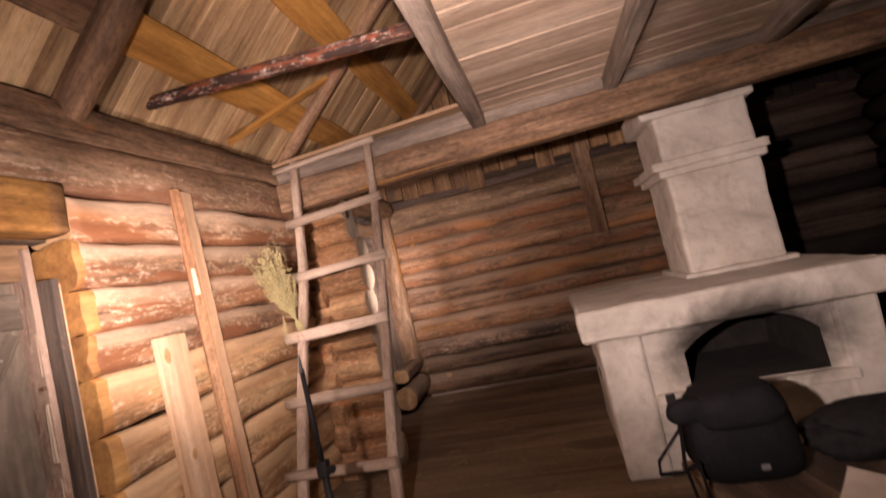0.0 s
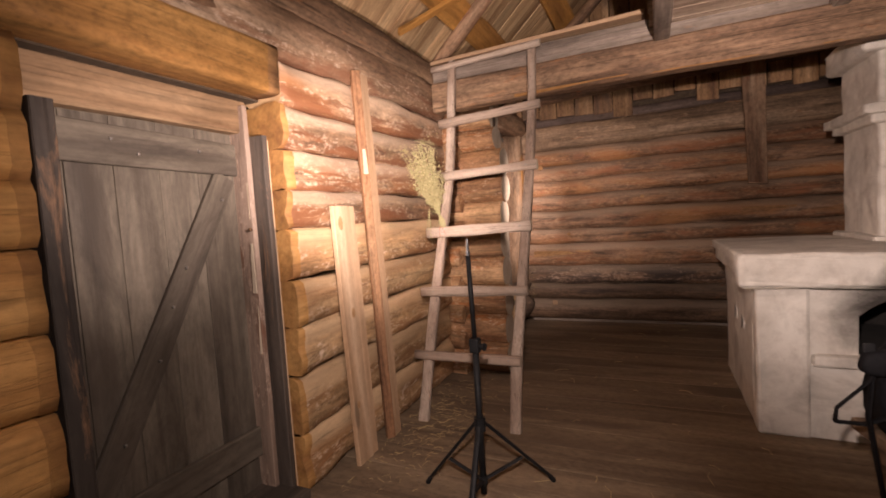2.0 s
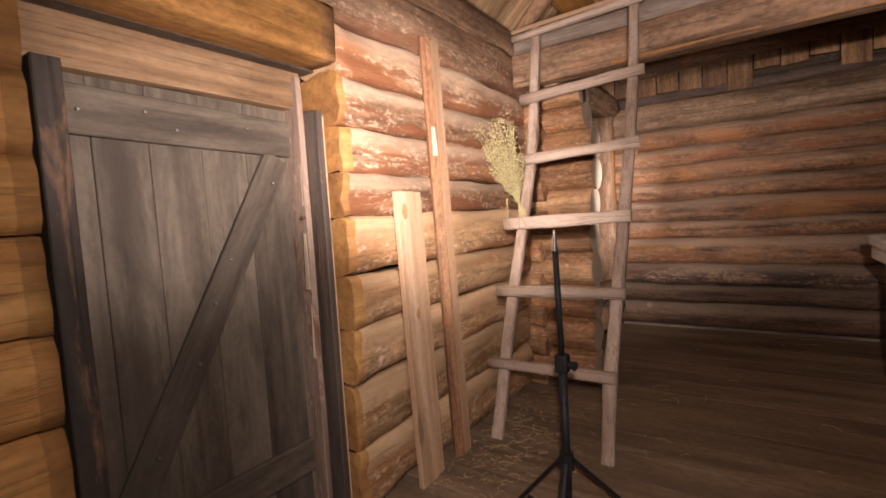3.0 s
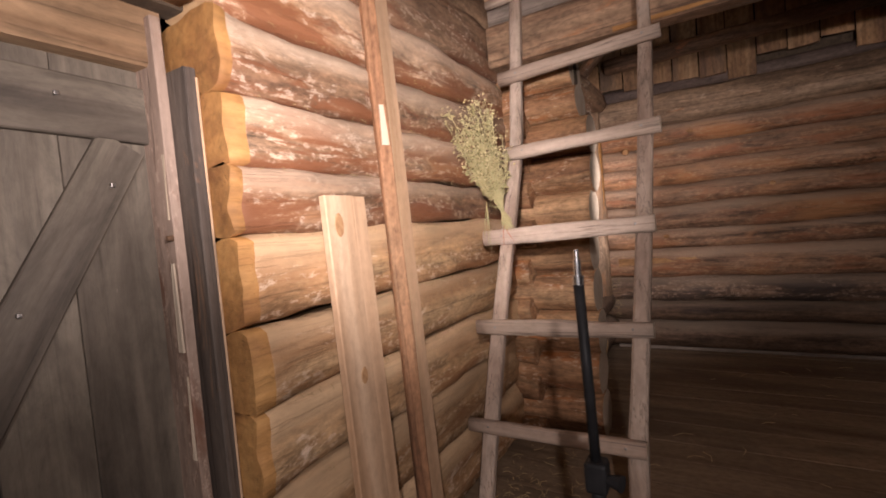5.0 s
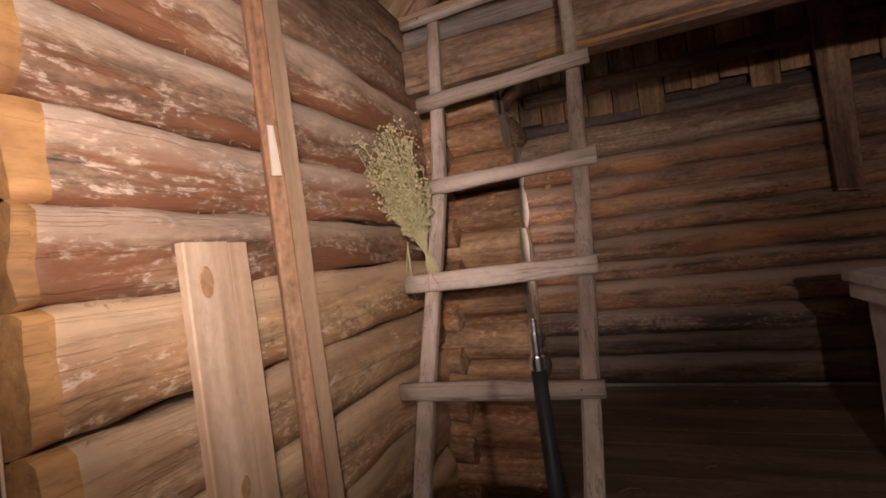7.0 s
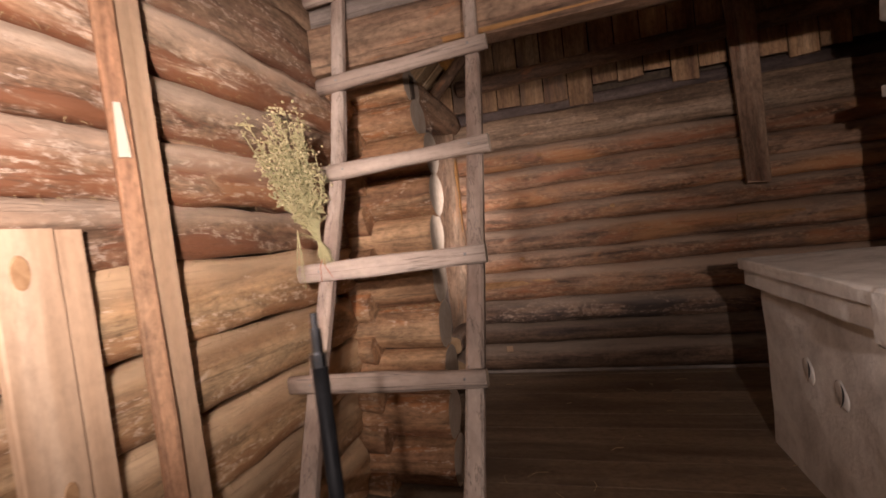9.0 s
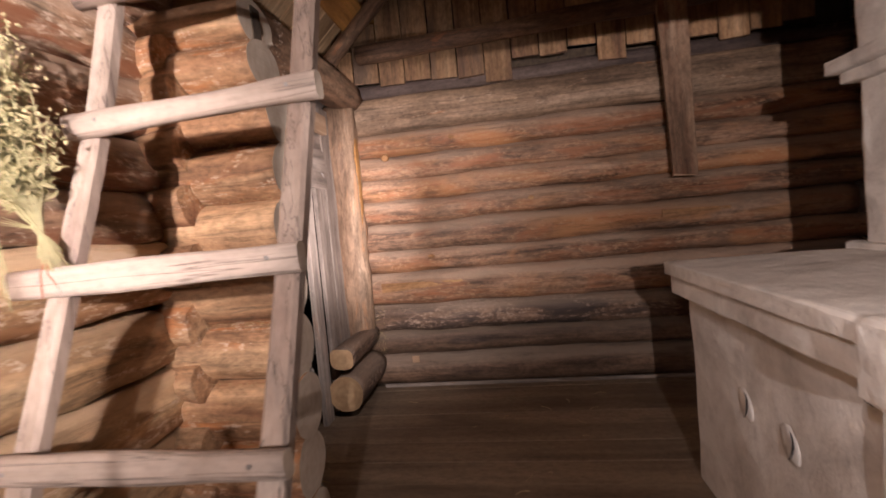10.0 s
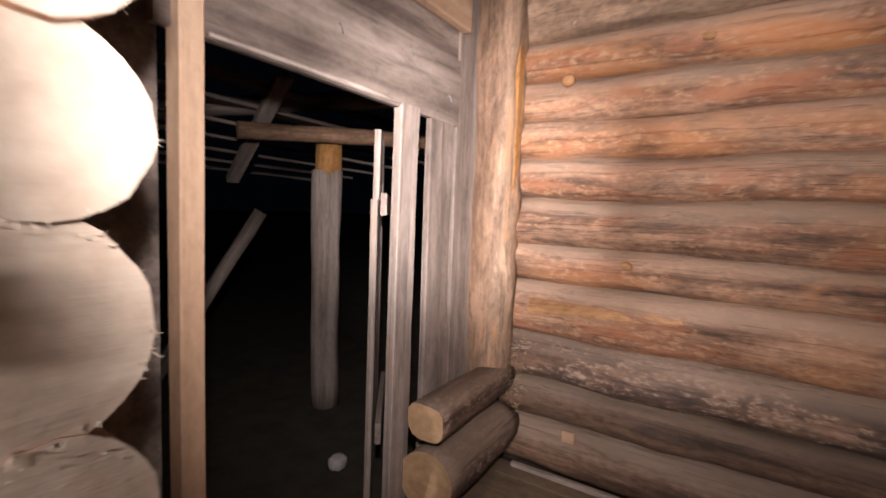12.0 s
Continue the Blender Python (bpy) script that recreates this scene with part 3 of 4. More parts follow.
plank_piece(door_frame, (-2.60, 0.79, 0), (-2.60, 0.79, 1.80), 0.28, 0.065, (CHAR, BROWN), name="jamb", up=(0, 1, 0), wane=0.02)
plank_piece(door_frame, (-2.705, 0.76, 1.932), (-2.705, 1.75, 1.932), 0.175, 0.09, (LINTELWOOD, END_TAN), name="lintel", up=EAST, wobble=0.006, bevel=0.01)
part("peg", box_bm(-0.007, 0.007, -0.014, 0.004, -0.008, 0.008, 0.003), BROWN, door_frame, "small wooden peg", Matrix.Translation((-2.64, 1.704, 1.37)))
plank_piece(door_frame, (-2.6, 0.76, 0.02), (-2.6, 1.75, 0.02), 0.3, 0.05, (CHAR, CHAR), name="threshold")

# ---- stub wall of round logs at the ladder ----
wall_stub = structure("wall_stub", box_bm(-2.6, -2.03, 3.81, 3.87, 0, 2.24), MOSS, "short wall of round logs with pale sawn ends")
STUB_Z = [0.0, 0.26, 0.51, 0.76, 1.0, 1.262, 1.482, 1.70, 1.92, 2.10, 2.26]
for i, (z0, z1) in enumerate(zip(STUB_Z, STUB_Z[1:])):
    x1 = -1.97 + rnd.uniform(-0.025, 0.015) - (0.05 if i > 7 else 0)
    log_piece(wall_stub, (-2.56, 3.84, (z0 + z1) / 2), (x1, 3.84, (z0 + z1) / 2), 0.125, (z1 - z0) / 2 + 0.006, (LOG_STUB, END_PALE), power=2.05, rough=0.012, sides=28, step=0.07)
for i, (z0, z1) in enumerate(zip(STUB_Z, STUB_Z[1:])):
    fringe = []
    r = random.Random(60 + i)
    for k in range(46):
        a = r.uniform(-1.9, 1.9)
        q = 0.12 + r.uniform(-0.006, 0.004)
        p = Vector((-1.985 + r.uniform(-0.02, 0.008), 3.84 + math.cos(a) * q, (z0 + z1) / 2 + math.sin(a) * q * (z1 - z0) / 0.25))
        w = Vector((r.uniform(-0.2, 0.8), math.cos(a) * r.uniform(0.2, 1.0), math.sin(a) * r.uniform(0.2, 1.0) - 0.4)) * r.uniform(0.004, 0.015)
        fringe.append(rod_bm([p, p + w * 0.5 + Vector((0, 0, -0.002)), p + w], [0.0016, 0.001, 0.0004], 3))
    tagged(part("splinter_fringe", joined(*fringe), (END_PALE, END_PALE), wall_stub), kind="stuff")
# crossing log ends in the corner
for i, (z0, z1) in enumerate(zip(STUB_Z, STUB_Z[1:])):
    log_piece(wall_stub, (-2.50, 3.78, (z0 + z1) / 2 - 0.11), (-2.33 + rnd.uniform(-0.03, 0.03), 3.76, (z0 + z1) / 2 - 0.11), 0.10, 0.085, (LOG_STUB, LOG_STUB), power=2.6, name="notch", rough=0.03, step=0.05)

# ---- alcove wall of boards with the open doorway ----
wall_alcove = structure("wall_alcove", joined(box_bm(-2.60, -2.555, 3.9, 4.24, -0.1, 2.6), box_bm(-2.60, -2.555, 5.60, 5.95, -0.1, 2.6), box_bm(-2.60, -2.555, 4.24, 5.60, 2.12, 2.6), box_bm(-2.62, -2.575, 3.8, 5.98, 2.6, 2.8)),
                        GREYWOOD, "grey board wall round an open doorway")
plank_piece(wall_alcove, (-2.475, 4.265, -0.08), (-2.475, 4.265, 2.1), 0.06, 0.06, (SAWN, SAWN), name="jamb", up=SOUTH)
plank_piece(wall_alcove, (-2.495, 4.2, 1.825), (-2.495, 5.50, 1.81), 0.29, 0.03, (GREYWOOD, GREYWOOD), name="lintel", up=EAST)
plank_piece(wall_alcove, (-2.520, 4.2, 2.01), (-2.520, 5.56, 2.01), 0.2, 0.03, (GREYWOOD, GREYWOOD), name="lintel", up=EAST)
plank_piece(wall_alcove, (-2.475, 4.15, 2.17), (-2.475, 5.53, 2.155), 0.14, 0.045, (SAWN, SAWN), name="lintel", up=EAST, label="pale sawn board")
for y, w in ((4.3, 0.2), (4.52, 0.2), (4.74, 0.19), (4.95, 0.2), (5.16, 0.2), (5.37, 0.19)):
    plank_piece(wall_alcove, (-2.52, y, 2.1), (-2.52, y, 2.5), w, 0.025, (GREYWOOD, GREYWOOD), up=EAST)
plank_piece(wall_alcove, (-2.49, 5.115, -0.08), (-2.49, 5.13, 1.685), 0.115, 0.04, (SHEDWOOD, SAWN), name="jamb", up=EAST, wane=0.01)
plank_piece(wall_alcove, (-2.50, 5.39, -0.08), (-2.50, 5.385, 1.70), 0.19, 0.03, (GREYWOOD, GREYWOOD), up=EAST, wane=0.03)
plank_piece(wall_alcove, (-2.515, 5.63, -0.08), (-2.515, 5.63, 2.3), 0.225, 0.035, (GREYWOOD, GREYWOOD), up=EAST)
log_piece(wall_alcove, (-2.42, 5.79, 0.4), (-2.42, 5.79, 2.34), 0.105, 0.115, (POSTWOOD, END_TAN), name="corner_post", up=EAST, power=4, rough=0.034, step=0.08)
plank_piece(wall_alcove, (-2.325, 5.775, 0.55), (-2.325, 5.775, 2.33), 0.06, 0.03, (ORANGE, ORANGE), name="edging", up=EAST, wobble=0.02)
log_piece(wall_alcove, (-2.37, 3.97, 2.42), (-2.37, 5.88, 2.42), 0.13, 0.11, (BEAMWOOD, END_TAN), name="wall_plate", power=3.4)
log_piece(wall_alcove, (-2.355, 5.15, 0.187), (-2.37, 5.84, 0.187), 0.125, 0.125, (LOG_STAINED, END_TAN), rough=0.012, step=0.08)
log_piece(wall_alcove, (-2.36, 5.14, 0.44), (-2.37, 5.84, 0.45), 0.085, 0.075, (LOG_STAINED, END_TAN), rough=0.012, step=0.08, power=3.4)
for y, z in ((4.75, 1.86), (5.12, 1.90), (5.40, 1.78)):
    part("nail", rod_bm([(-2.49, y, z), (-2.468, y, z), (-2.462, y + 0.004, z - 0.03)], 0.0025, 6), (NAILIRON, NAILIRON), wall_alcove, "bent nail")
tow = []
r = random.Random(77)
for k in range(420):
    if k < 260:
        z = r.choice(STUB_Z[2:9]) + r.uniform(-0.008, 0.008)
        p = Vector((r.uniform(-2.42, -1.99), 3.735 + r.uniform(0.0, 0.03), z))
        w = Vector((r.uniform(-1, 1), r.uniform(-1, -0.1), r.uniform(-1.2, 0.3))) * r.uniform(0.006, 0.02)
    else:
        p = Vector((-2.30 + r.uniform(-0.03, 0.09), 5.79 + r.uniform(-0.05, 0.0), r.uniform(0.28, 0.72)))
        w = Vector((r.uniform(-1, 1), r.uniform(-1, 0), r.uniform(-1, 1))) * r.uniform(0.01, 0.035)
    tow.append(rod_bm([p, p + w * 0.6 + Vector((0, 0, 0.003)), p + w], [0.0011, 0.0009, 0.0004], 3))
tagged(part("tow_fibres", joined(*tow), (STRAW, STRAW), wall_alcove), kind="stuff")
plank_piece(wall_alcove, (-2.472, 4.32, 1.688), (-2.472, 5.08, 1.682), 0.016, 0.010, (SHEDWOOD, SHEDWOOD), name="splint", up=EAST, step=0.05, wobble=0.014, label="torn pale edge under the lintel")
# the outer door, swung out
outer_door = tagged(thing("door_2", (-2.58, 5.06, -0.05), "weathered plank door standing open to the outside", "door"), kind="structure")
hx, hy, dx, dy = -2.60, 5.075, -0.62, 0.785
for i in range(4):
    a = 0.01 + i * 0.155
    x, y = hx + dx * (a + 0.07), hy + dy * (a + 0.07)
    plank_piece(outer_door, (x, y, -0.03 + 0.03 * (i % 2)), (x, y, 1.62 - 0.3 * (i == 0)), 0.148, 0.028, (SHEDWOOD, SAWN), name="board", up=(-dy, dx, 0))
for z in (0.35, 1.3):
    plank_piece(outer_door, (hx + 0.035, hy + 0.02, z), (hx + dx * 0.62 + 0.035, hy + dy * 0.62 + 0.02, z), 0.09, 0.025, (SHEDWOOD, SHEDWOOD), name="batten", up=(dy, -dx, 0))

# ---- north log wall and gable ----
wall_north = structure("wall_north", joined(box_bm(-2.7, 3.2, 5.93, 6.05, -0.1, 2.6)), MOSS, "back wall of weathered round logs with reddish bark")
NORTH_Z = [0.0, 0.265, 0.455, 0.68, 0.955, 1.13, 1.36, 1.55, 1.735, 1.92, 2.11, 2.40]
for i, (z0, z1) in enumerate(zip(NORTH_Z, NORTH_Z[1:])):
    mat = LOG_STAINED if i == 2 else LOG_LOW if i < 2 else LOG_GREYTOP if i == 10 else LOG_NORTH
    tilt = rnd.uniform(-0.008, 0.008)
    # beyond cutx each log goes dark: the missing light is in its colour
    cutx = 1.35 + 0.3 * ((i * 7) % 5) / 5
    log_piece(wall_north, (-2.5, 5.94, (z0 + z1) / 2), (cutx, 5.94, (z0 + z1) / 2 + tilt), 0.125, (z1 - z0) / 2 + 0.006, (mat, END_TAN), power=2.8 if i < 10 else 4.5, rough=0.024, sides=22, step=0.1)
    log_piece(wall_north, (cutx, 5.94, (z0 + z1) / 2 + tilt), (3.2, 5.94, (z0 + z1) / 2), 0.125, (z1 - z0) / 2 + 0.006, (LOG_DARK if i % 3 else LOG_SHADED, END_TAN), power=2.5, rough=0.016, sides=14, step=0.4)
log_piece(wall_north, (-2.4, 5.90, 2.45), (3.2, 5.90, 2.45), 0.07, 0.055, (LOG_DARK, END_TAN), power=4)
DROPS = [2.5, 2.5, 2.47, 2.48, 2.465, 2.465, 2.385, 2.55, 2.55, 2.57, 2.43, 2.53, 2.5, 2.52, 2.48, 2.5, 2.54, 2.47, 2.5, 2.5, 2.53, 2.5, 2.49, 2.5, 2.52, 2.5]


def roof_z(x):
    return 2.62 + (x + 2.6) * 0.9325 if x < 0.4 else 2.62 + (3.4 - x) * 0.9325


for i, z in enumerate(DROPS):
    x = -2.384 + i * 0.212
    if x < 3.0:
        # boards past x 1.2 are near-black, their shade painted in
        plank_piece(wall_north, (x, 5.80, z), (x, 5.80, roof_z(x) - 0.05), 0.203, 0.022, (LOG_SHADED if x > 1.2 else GABLEWOOD, BROWN), up=SOUTH, split=0.012)
log_piece(wall_north, (-2.2, 5.70, 2.70), (3.0, 5.70, 2.86), 0.07, 0.07, (BROWN, END_TAN), name="tie_pole", rough=0.012)
plank_piece(wall_north, (0.145, 5.65, 1.5), (0.10, 5.64, 3.6), 0.165, 0.035, (BARKED, SAWN), name="hanging_board", up=SOUTH, taper=-0.4, split=0.02)

plank_piece(wall_north, (-2.22, 5.812, 0.83), (-1.54, 5.814, 0.855), 0.085, 0.012, (FACET, FACET), name="pared_facet", up=SOUTH, taper=0.75, wobble=0.006, label="pared orange streak on a log")
plank_piece(wall_north, (0.02, 5.812, 1.25), (0.50, 5.814, 1.26), 0.07, 0.012, (FACET, FACET), name="pared_facet", up=SOUTH, taper=0.7, wobble=0.008)
plank_piece(wall_north, (-2.015, 5.808, 0.225), (-1.955, 5.808, 0.225), 0.055, 0.012, (SAWN, SAWN), name="pared_facet", up=SOUTH)

for x, z, a, b in ((-2.09, 1.905, 0.034, 0.03), (-1.53, 2.02, 0.03, 0.024), (-0.94, 1.47, 0.026, 0.02), (-1.78, 1.07, 0.028, 0.02)):
    rings = [[(math.cos(2 * math.pi * k / 16) * a * q, -h, math.sin(2 * math.pi * k / 16) * b * q) for k in range(16)] for q, h in ((1.0, -0.004), (0.85, 0.005), (0.5, 0.008), (0.2, 0.007))]
    part("knot", tube(rings), (FACET, FACET), wall_north, "orange knot standing proud of the log", Matrix.Translation((x, 5.818, z)), True)

# ---- plain walls that close the place, shade put into their near-black logs ----
wall_east = structure("wall_east", box_bm(3.12, 3.3, -2.9, 6.05, -0.1, 2.9), MOSS, "log wall with deep shade put into its colour")
wall_south = structure("wall_south", box_bm(-2.7, 3.2, -2.9, -2.72, -0.1, 5.3), MOSS, "log wall with deep shade put into its colour")
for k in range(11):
    log_piece(wall_east, (3.08, -2.7, 0.125 + k * 0.25), (3.08, 5.9, 0.125 + k * 0.25), 0.12, 0.128, (LOG_SHADED, END_TAN), step=0.5, sides=12)
    log_piece(wall_south, (-2.6, -2.68, 0.125 + k * 0.25), (3.1, -2.68, 0.125 + k * 0.25), 0.12, 0.128, (LOG_SHADED, END_TAN), step=0.5, sides=12)

# ---- loft beam, ceiling, roof ----
beam = structure("loft_beam", box_bm(-2.48, 3.1, 3.60, 3.70, 2.26, 2.60), BROWN, "broad weathered beam carrying the plank ceiling")
plank_piece(beam, (-2.44, 3.575, 2.53), (3.1, 3.575, 2.56), 0.15, 0.05, (GREYWOOD, GREYWOOD), name="facing_board", up=SOUTH)
plank_piece(beam, (-2.44, 3.58, 2.345), (3.1, 3.58, 2.375), 0.225, 0.13, (BEAMWOOD, END_TAN), name="beam", up=SOUTH, wobble=0.008, bevel=0.012)
plank_piece(beam, (-2.44, 3.60, 2.622), (-0.84, 3.60, 2.665), 0.16, 0.028, (SAWN, SAWN), name="cap_board", wobble=0.003, label="pale new board along the beam's top")
for x0, x1, z in ((-1.75, -0.95, 2.252), (-0.8, 0.05, 2.26), (0.12, 0.62, 2.268)):
    plank_piece(beam, (x0, 3.52, z), (x1, 3.52, z + 0.006), 0.034, 0.016, (CUT, CUT), name="splint", up=SOUTH, step=0.06, wobble=0.02, taper=0.5, split=0.02, label="torn orange splinter along the beam's lower edge")
plank_piece(beam, (-2.42, 3.535, 2.42), (-1.6, 3.535, 2.46), 0.035, 0.012, (GREYWOOD, GREYWOOD), name="splint", up=SOUTH)
for x, w in ((-0.74, 0.10), (0.20, 0.085), (1.2, 0.10), (2.1, 0.10)):
    plank_piece(beam, (x, -2.6, 2.505), (x, 3.56, 2.505), w, 0.115, (GREYWOOD, GREYWOOD), name="joist", wobble=0.006, bevel=0.008)
boards = []
y = -2.6
while y < 3.62:
    w = rnd.uniform(0.15, 0.21)
    m, n = along((-0.80 + rnd.uniform(-0.02, 0.02), y + w / 2, 2.575), (3.1, y + w / 2, 2.575))
    b = plank_bm(n, w - 0.006, 0.024, step=0.5, wobble=0.004)
    b.transform(m @ Matrix.Translation((0, 0, rnd.uniform(-0.006, 0.004))))
    boards.append(b)
    y += w
tagged(part("ceiling", joined(*boards), (CEILWOOD, CEILWOOD)), "grey-brown rough board ceiling on joists", kind="structure")

roof = structure("roof", joined(box_bm(-0.1, 0.1, -2.9, 6.3, 5.36, 5.5)), BROWN, "steep board roof on poles and yellow pine battens")
slope = Vector((1, 0, 0.9325)).normalized()
nrm = Vector((-0.9325, 0, 1)).normalized()
y = -2.9
while y < 6.3:
    w = rnd.uniform(0.12, 0.24)
    p0, p1 = Vector((-3.2, y + w / 2, roof_z(-3.2))) + nrm * 0.06, Vector((0.42, y + w / 2, roof_z(0.399))) + nrm * 0.06
    plank_piece(roof, p0, p1, w + 0.012, 0.024, (ROOFWOOD, ROOFWOOD), up=tuple(nrm + Vector((0, rnd.uniform(-0.04, 0.04), 0))), step=0.6, wobble=0.006)
    y += w
structure("roof_east", joined(box_bm(-0.04, 4.4, -2.9, 6.3, -0.02, 0.02)), BROWN, "dark board roof slope").matrix_basis = pose(0.42, 0, 5.46, 0, 43.0, 0)
for x, w in ((-2.2, 0.235), (-1.68, 0.24), (-1.05, 0.18), (-0.4, 0.18)):
    plank_piece(roof, (x, 1.98, roof_z(x)), (x, 6.1, roof_z(x)), w, 0.04, (YELLOW, YELLOW), name="batten", up=tuple(nrm), wobble=0.028)
    plank_piece(roof, (x, -2.8, roof_z(x)), (x, 1.9, roof_z(x)), w, 0.04, (BROWN, BROWN), name="batten", up=tuple(nrm), wobble=0.01)
for y, mat, r in ((1.92, BROWN, 0.075), (3.70, BARKED, 0.055), (5.68, BROWN, 0.06), (0.1, CHAR, 0.07)):
    a, b = Vector((-2.78, y, roof_z(-2.78))) - nrm * 0.07, Vector((0.4, y, roof_z(0.399))) - nrm * 0.07
    log_piece(roof, a, b, r, r, (mat, END_TAN), name="rafter", rough=0.014, bend=0.01)
plank_piece(roof, Vector((-2.47, 3.02, roof_z(-2.47))) - nrm * 0.045, Vector((-1.9, 3.66, roof_z(-1.9))) - nrm * 0.045, 0.055, 0.03, (YELLOW, YELLOW), name="brace", up=tuple(nrm))
pole = part("pole", log_bm(along((-2.7, 2.40, 2.815), (-0.86, 2.55, 2.79))[1], 0.038, 0.038, rough=0.007, bend=0.006, taper=-0.15), (BARKPOLE, END_PALE),
            m=along((-2.7, 2.40, 2.815), (-0.86, 2.55, 2.79))[0])
tagged(pole, "dark pole with peeling reddish bark under the roof", "pole")

# ---- clay stove ----
stove = thing("stove", (0.4, 3.9, 0), "large limewashed clay stove with a sooty arched hearth", "stove")
SX0, SX1, SY0, SY1 = -0.30, 1.16, 3.14, 4.40


def hearth(x):
    t = (x - 0.16) / 0.72
    return 0.56 + 0.30 * math.sqrt(max(0.0, 1 - (2 * t - 1) ** 2 * 0.72)) * (0.86 + 0.14 * min(1, t * 2.2))


body = bmesh.new()
cols = [0.16 + 0.72 * i / 18 for i in range(19)]


def strip(face_pts, depth_pts):
    v = [body.verts.new(p) for p in face_pts] + [body.verts.new(p) for p in depth_pts]
    k = len(face_pts)
    for i in range(k - 1):
        body.faces.new((v[i], v[i + 1], v[k + i + 1], v[k + i]))


YF, SILL, TOPZ = SY0, 0.49, 0.95
strip([(x, YF, hearth(x)) for x in cols], [(x, YF, TOPZ) for x in cols])
strip([(x, YF, 0.0) for x in cols], [(x, YF, SILL) for x in cols])
zs = [SILL + (TOPZ - SILL) * i / 6 for i in range(7)]
for x0, x1 in ((SX0, 0.16), (0.88, SX1)):
    strip([(x0, YF, z) for z in [0.0] + zs], [(x1, YF, z) for z in [0.0] + zs])
strip([(x, YF, hearth(x)) for x in cols], [(x, YF + 0.75, hearth(x) - 0.02) for x in cols])
strip([(x, YF, SILL) for x in cols], [(x, YF + 0.75, SILL) for x in cols])
strip([(0.16, YF, SILL), (0.16, YF, hearth(0.16))], [(0.16, YF + 0.75, SILL), (0.16, YF + 0.75, hearth(0.16))])
strip([(0.88, YF, SILL), (0.88, YF, hearth(0.88))], [(0.88, YF + 0.75, SILL), (0.88, YF + 0.75, hearth(0.88))])
strip([(x, YF + 0.75, SILL) for x in cols], [(x, YF + 0.75, hearth(x)) for x in cols])
strip([(SX0, YF, 0), (SX0, YF, TOPZ)], [(SX0, SY1, 0), (SX0, SY1, TOPZ)])
strip([(SX1, YF, 0), (SX1, YF, TOPZ)], [(SX1, SY1, 0), (SX1, SY1, TOPZ)])
strip([(SX0, SY1, 0), (SX0, SY1, TOPZ)], [(SX1, SY1, 0), (SX1, SY1, TOPZ)])
bmesh.ops.remove_doubles(body, verts=body.verts[:], dist=0.0005)
bmesh.ops.subdivide_edges(body, edges=[e for e in body.edges if e.calc_length() > 0.3], cuts=5, use_grid_fill=True)
bmesh.ops.recalc_face_normals(body, faces=body.faces[:])
for f in body.faces:
    if f.calc_center_median().y > YF + 0.03 and SX0 + 0.05 < f.calc_center_median().x < SX1 - 0.05 and f.calc_center_median().y < SY1 - 0.05:
        f.material_index = 1
for v in body.verts:
    v.co += Vector((noise.noise(v.co * 3), noise.noise(v.co * 3 + Vector((9, 0, 0))), 0)) * 0.010
part("body", body, (PLASTER, SOOT), stove)
part("pilaster", box_bm(SX0 - 0.012, -0.06, SY0 - 0.035, SY0 + 0.1, 0, 0.95, 0.02, 6, 0.008), PLASTER, stove)
part("pilaster", box_bm(0.95, SX1 + 0.012, SY0 - 0.035, SY0 + 0.1, 0, 0.95, 0.02, 6, 0.008), PLASTER, stove)
part("arch_frame", box_bm(0.08, 0.93, SY0 - 0.02, SY0 + 0.02, 0.90, 0.955, 0.014, 6, 0.006), PLASTER, stove)
part("hearth_ledge", box_bm(-0.05, 1.0, SY0 - 0.06, SY0 + 0.06, 0.42, 0.485, 0.02, 6, 0.008), PLASTER, stove)
part("band", box_bm(-0.372, SX1 + 0.05, 3.15, SY1 + 0.03, 0.895, 0.99, 0.008, 9, 0.006), PLASTER_CLEAN, stove)
part("front_lip", box_bm(-0.402, SX1 + 0.075, SY0 - 0.10, 3.165, 0.862, 1.052, 0.026, 9, 0.010, seg=3), PLASTER, stove)
part("slab", box_bm(-0.392, SX1 + 0.08, SY0 - 0.085, SY1 + 0.06, 0.985, 1.045, 0.018, 14, 0.008, 4.0, 3), PLASTER_CLEAN, stove)
for y, z in ((3.90, 0.56), (3.62, 0.545)):
    niche = bmesh.new()
    bmesh.ops.create_uvsphere(niche, u_segments=14, v_segments=8, radius=1)
    for v in niche.verts:
        v.co = Vector((v.co.x * 0.008, v.co.y * 0.055 + v.co.z * 0.014, v.co.z * 0.06)) + v.co * noise.noise(v.co * 2) * 0.006
    part("vent_knob", niche, PLASTER, stove, "rounded clay knob", Matrix.Translation((SX0 + 0.001, y, z)), True)
    # thin black arc along the near side of the knob
    arc = [(SX0 - 0.012, y - 0.036 * math.cos(a) - 0.012 * math.sin(a), z + 0.055 * math.sin(a)) for a in (-1.1, -0.7, -0.3, 0.1, 0.5, 0.9, 1.2)]
    part("crack", rod_bm(arc, [0.0008, 0.002, 0.003, 0.0035, 0.003, 0.002, 0.0008], 6), (SOOT, SOOT), stove, "thin dark curve beside the knob")
CX0, CX1, CY0, CY1 = 0.478, 1.11, 3.82, 4.46
chimney = part("chimney", box_bm(CX0, CX1, CY0, CY1, 1.03, 1.855, 0.025, 9, 0.010), PLASTER_CLEAN, stove)
part("upper_shaft", box_bm(CX0 - 0.005, CX1 + 0.0, CY0, CY1, 1.84, 2.62, 0.025, 9, 0.010), PLASTER_CLEAN, chimney)
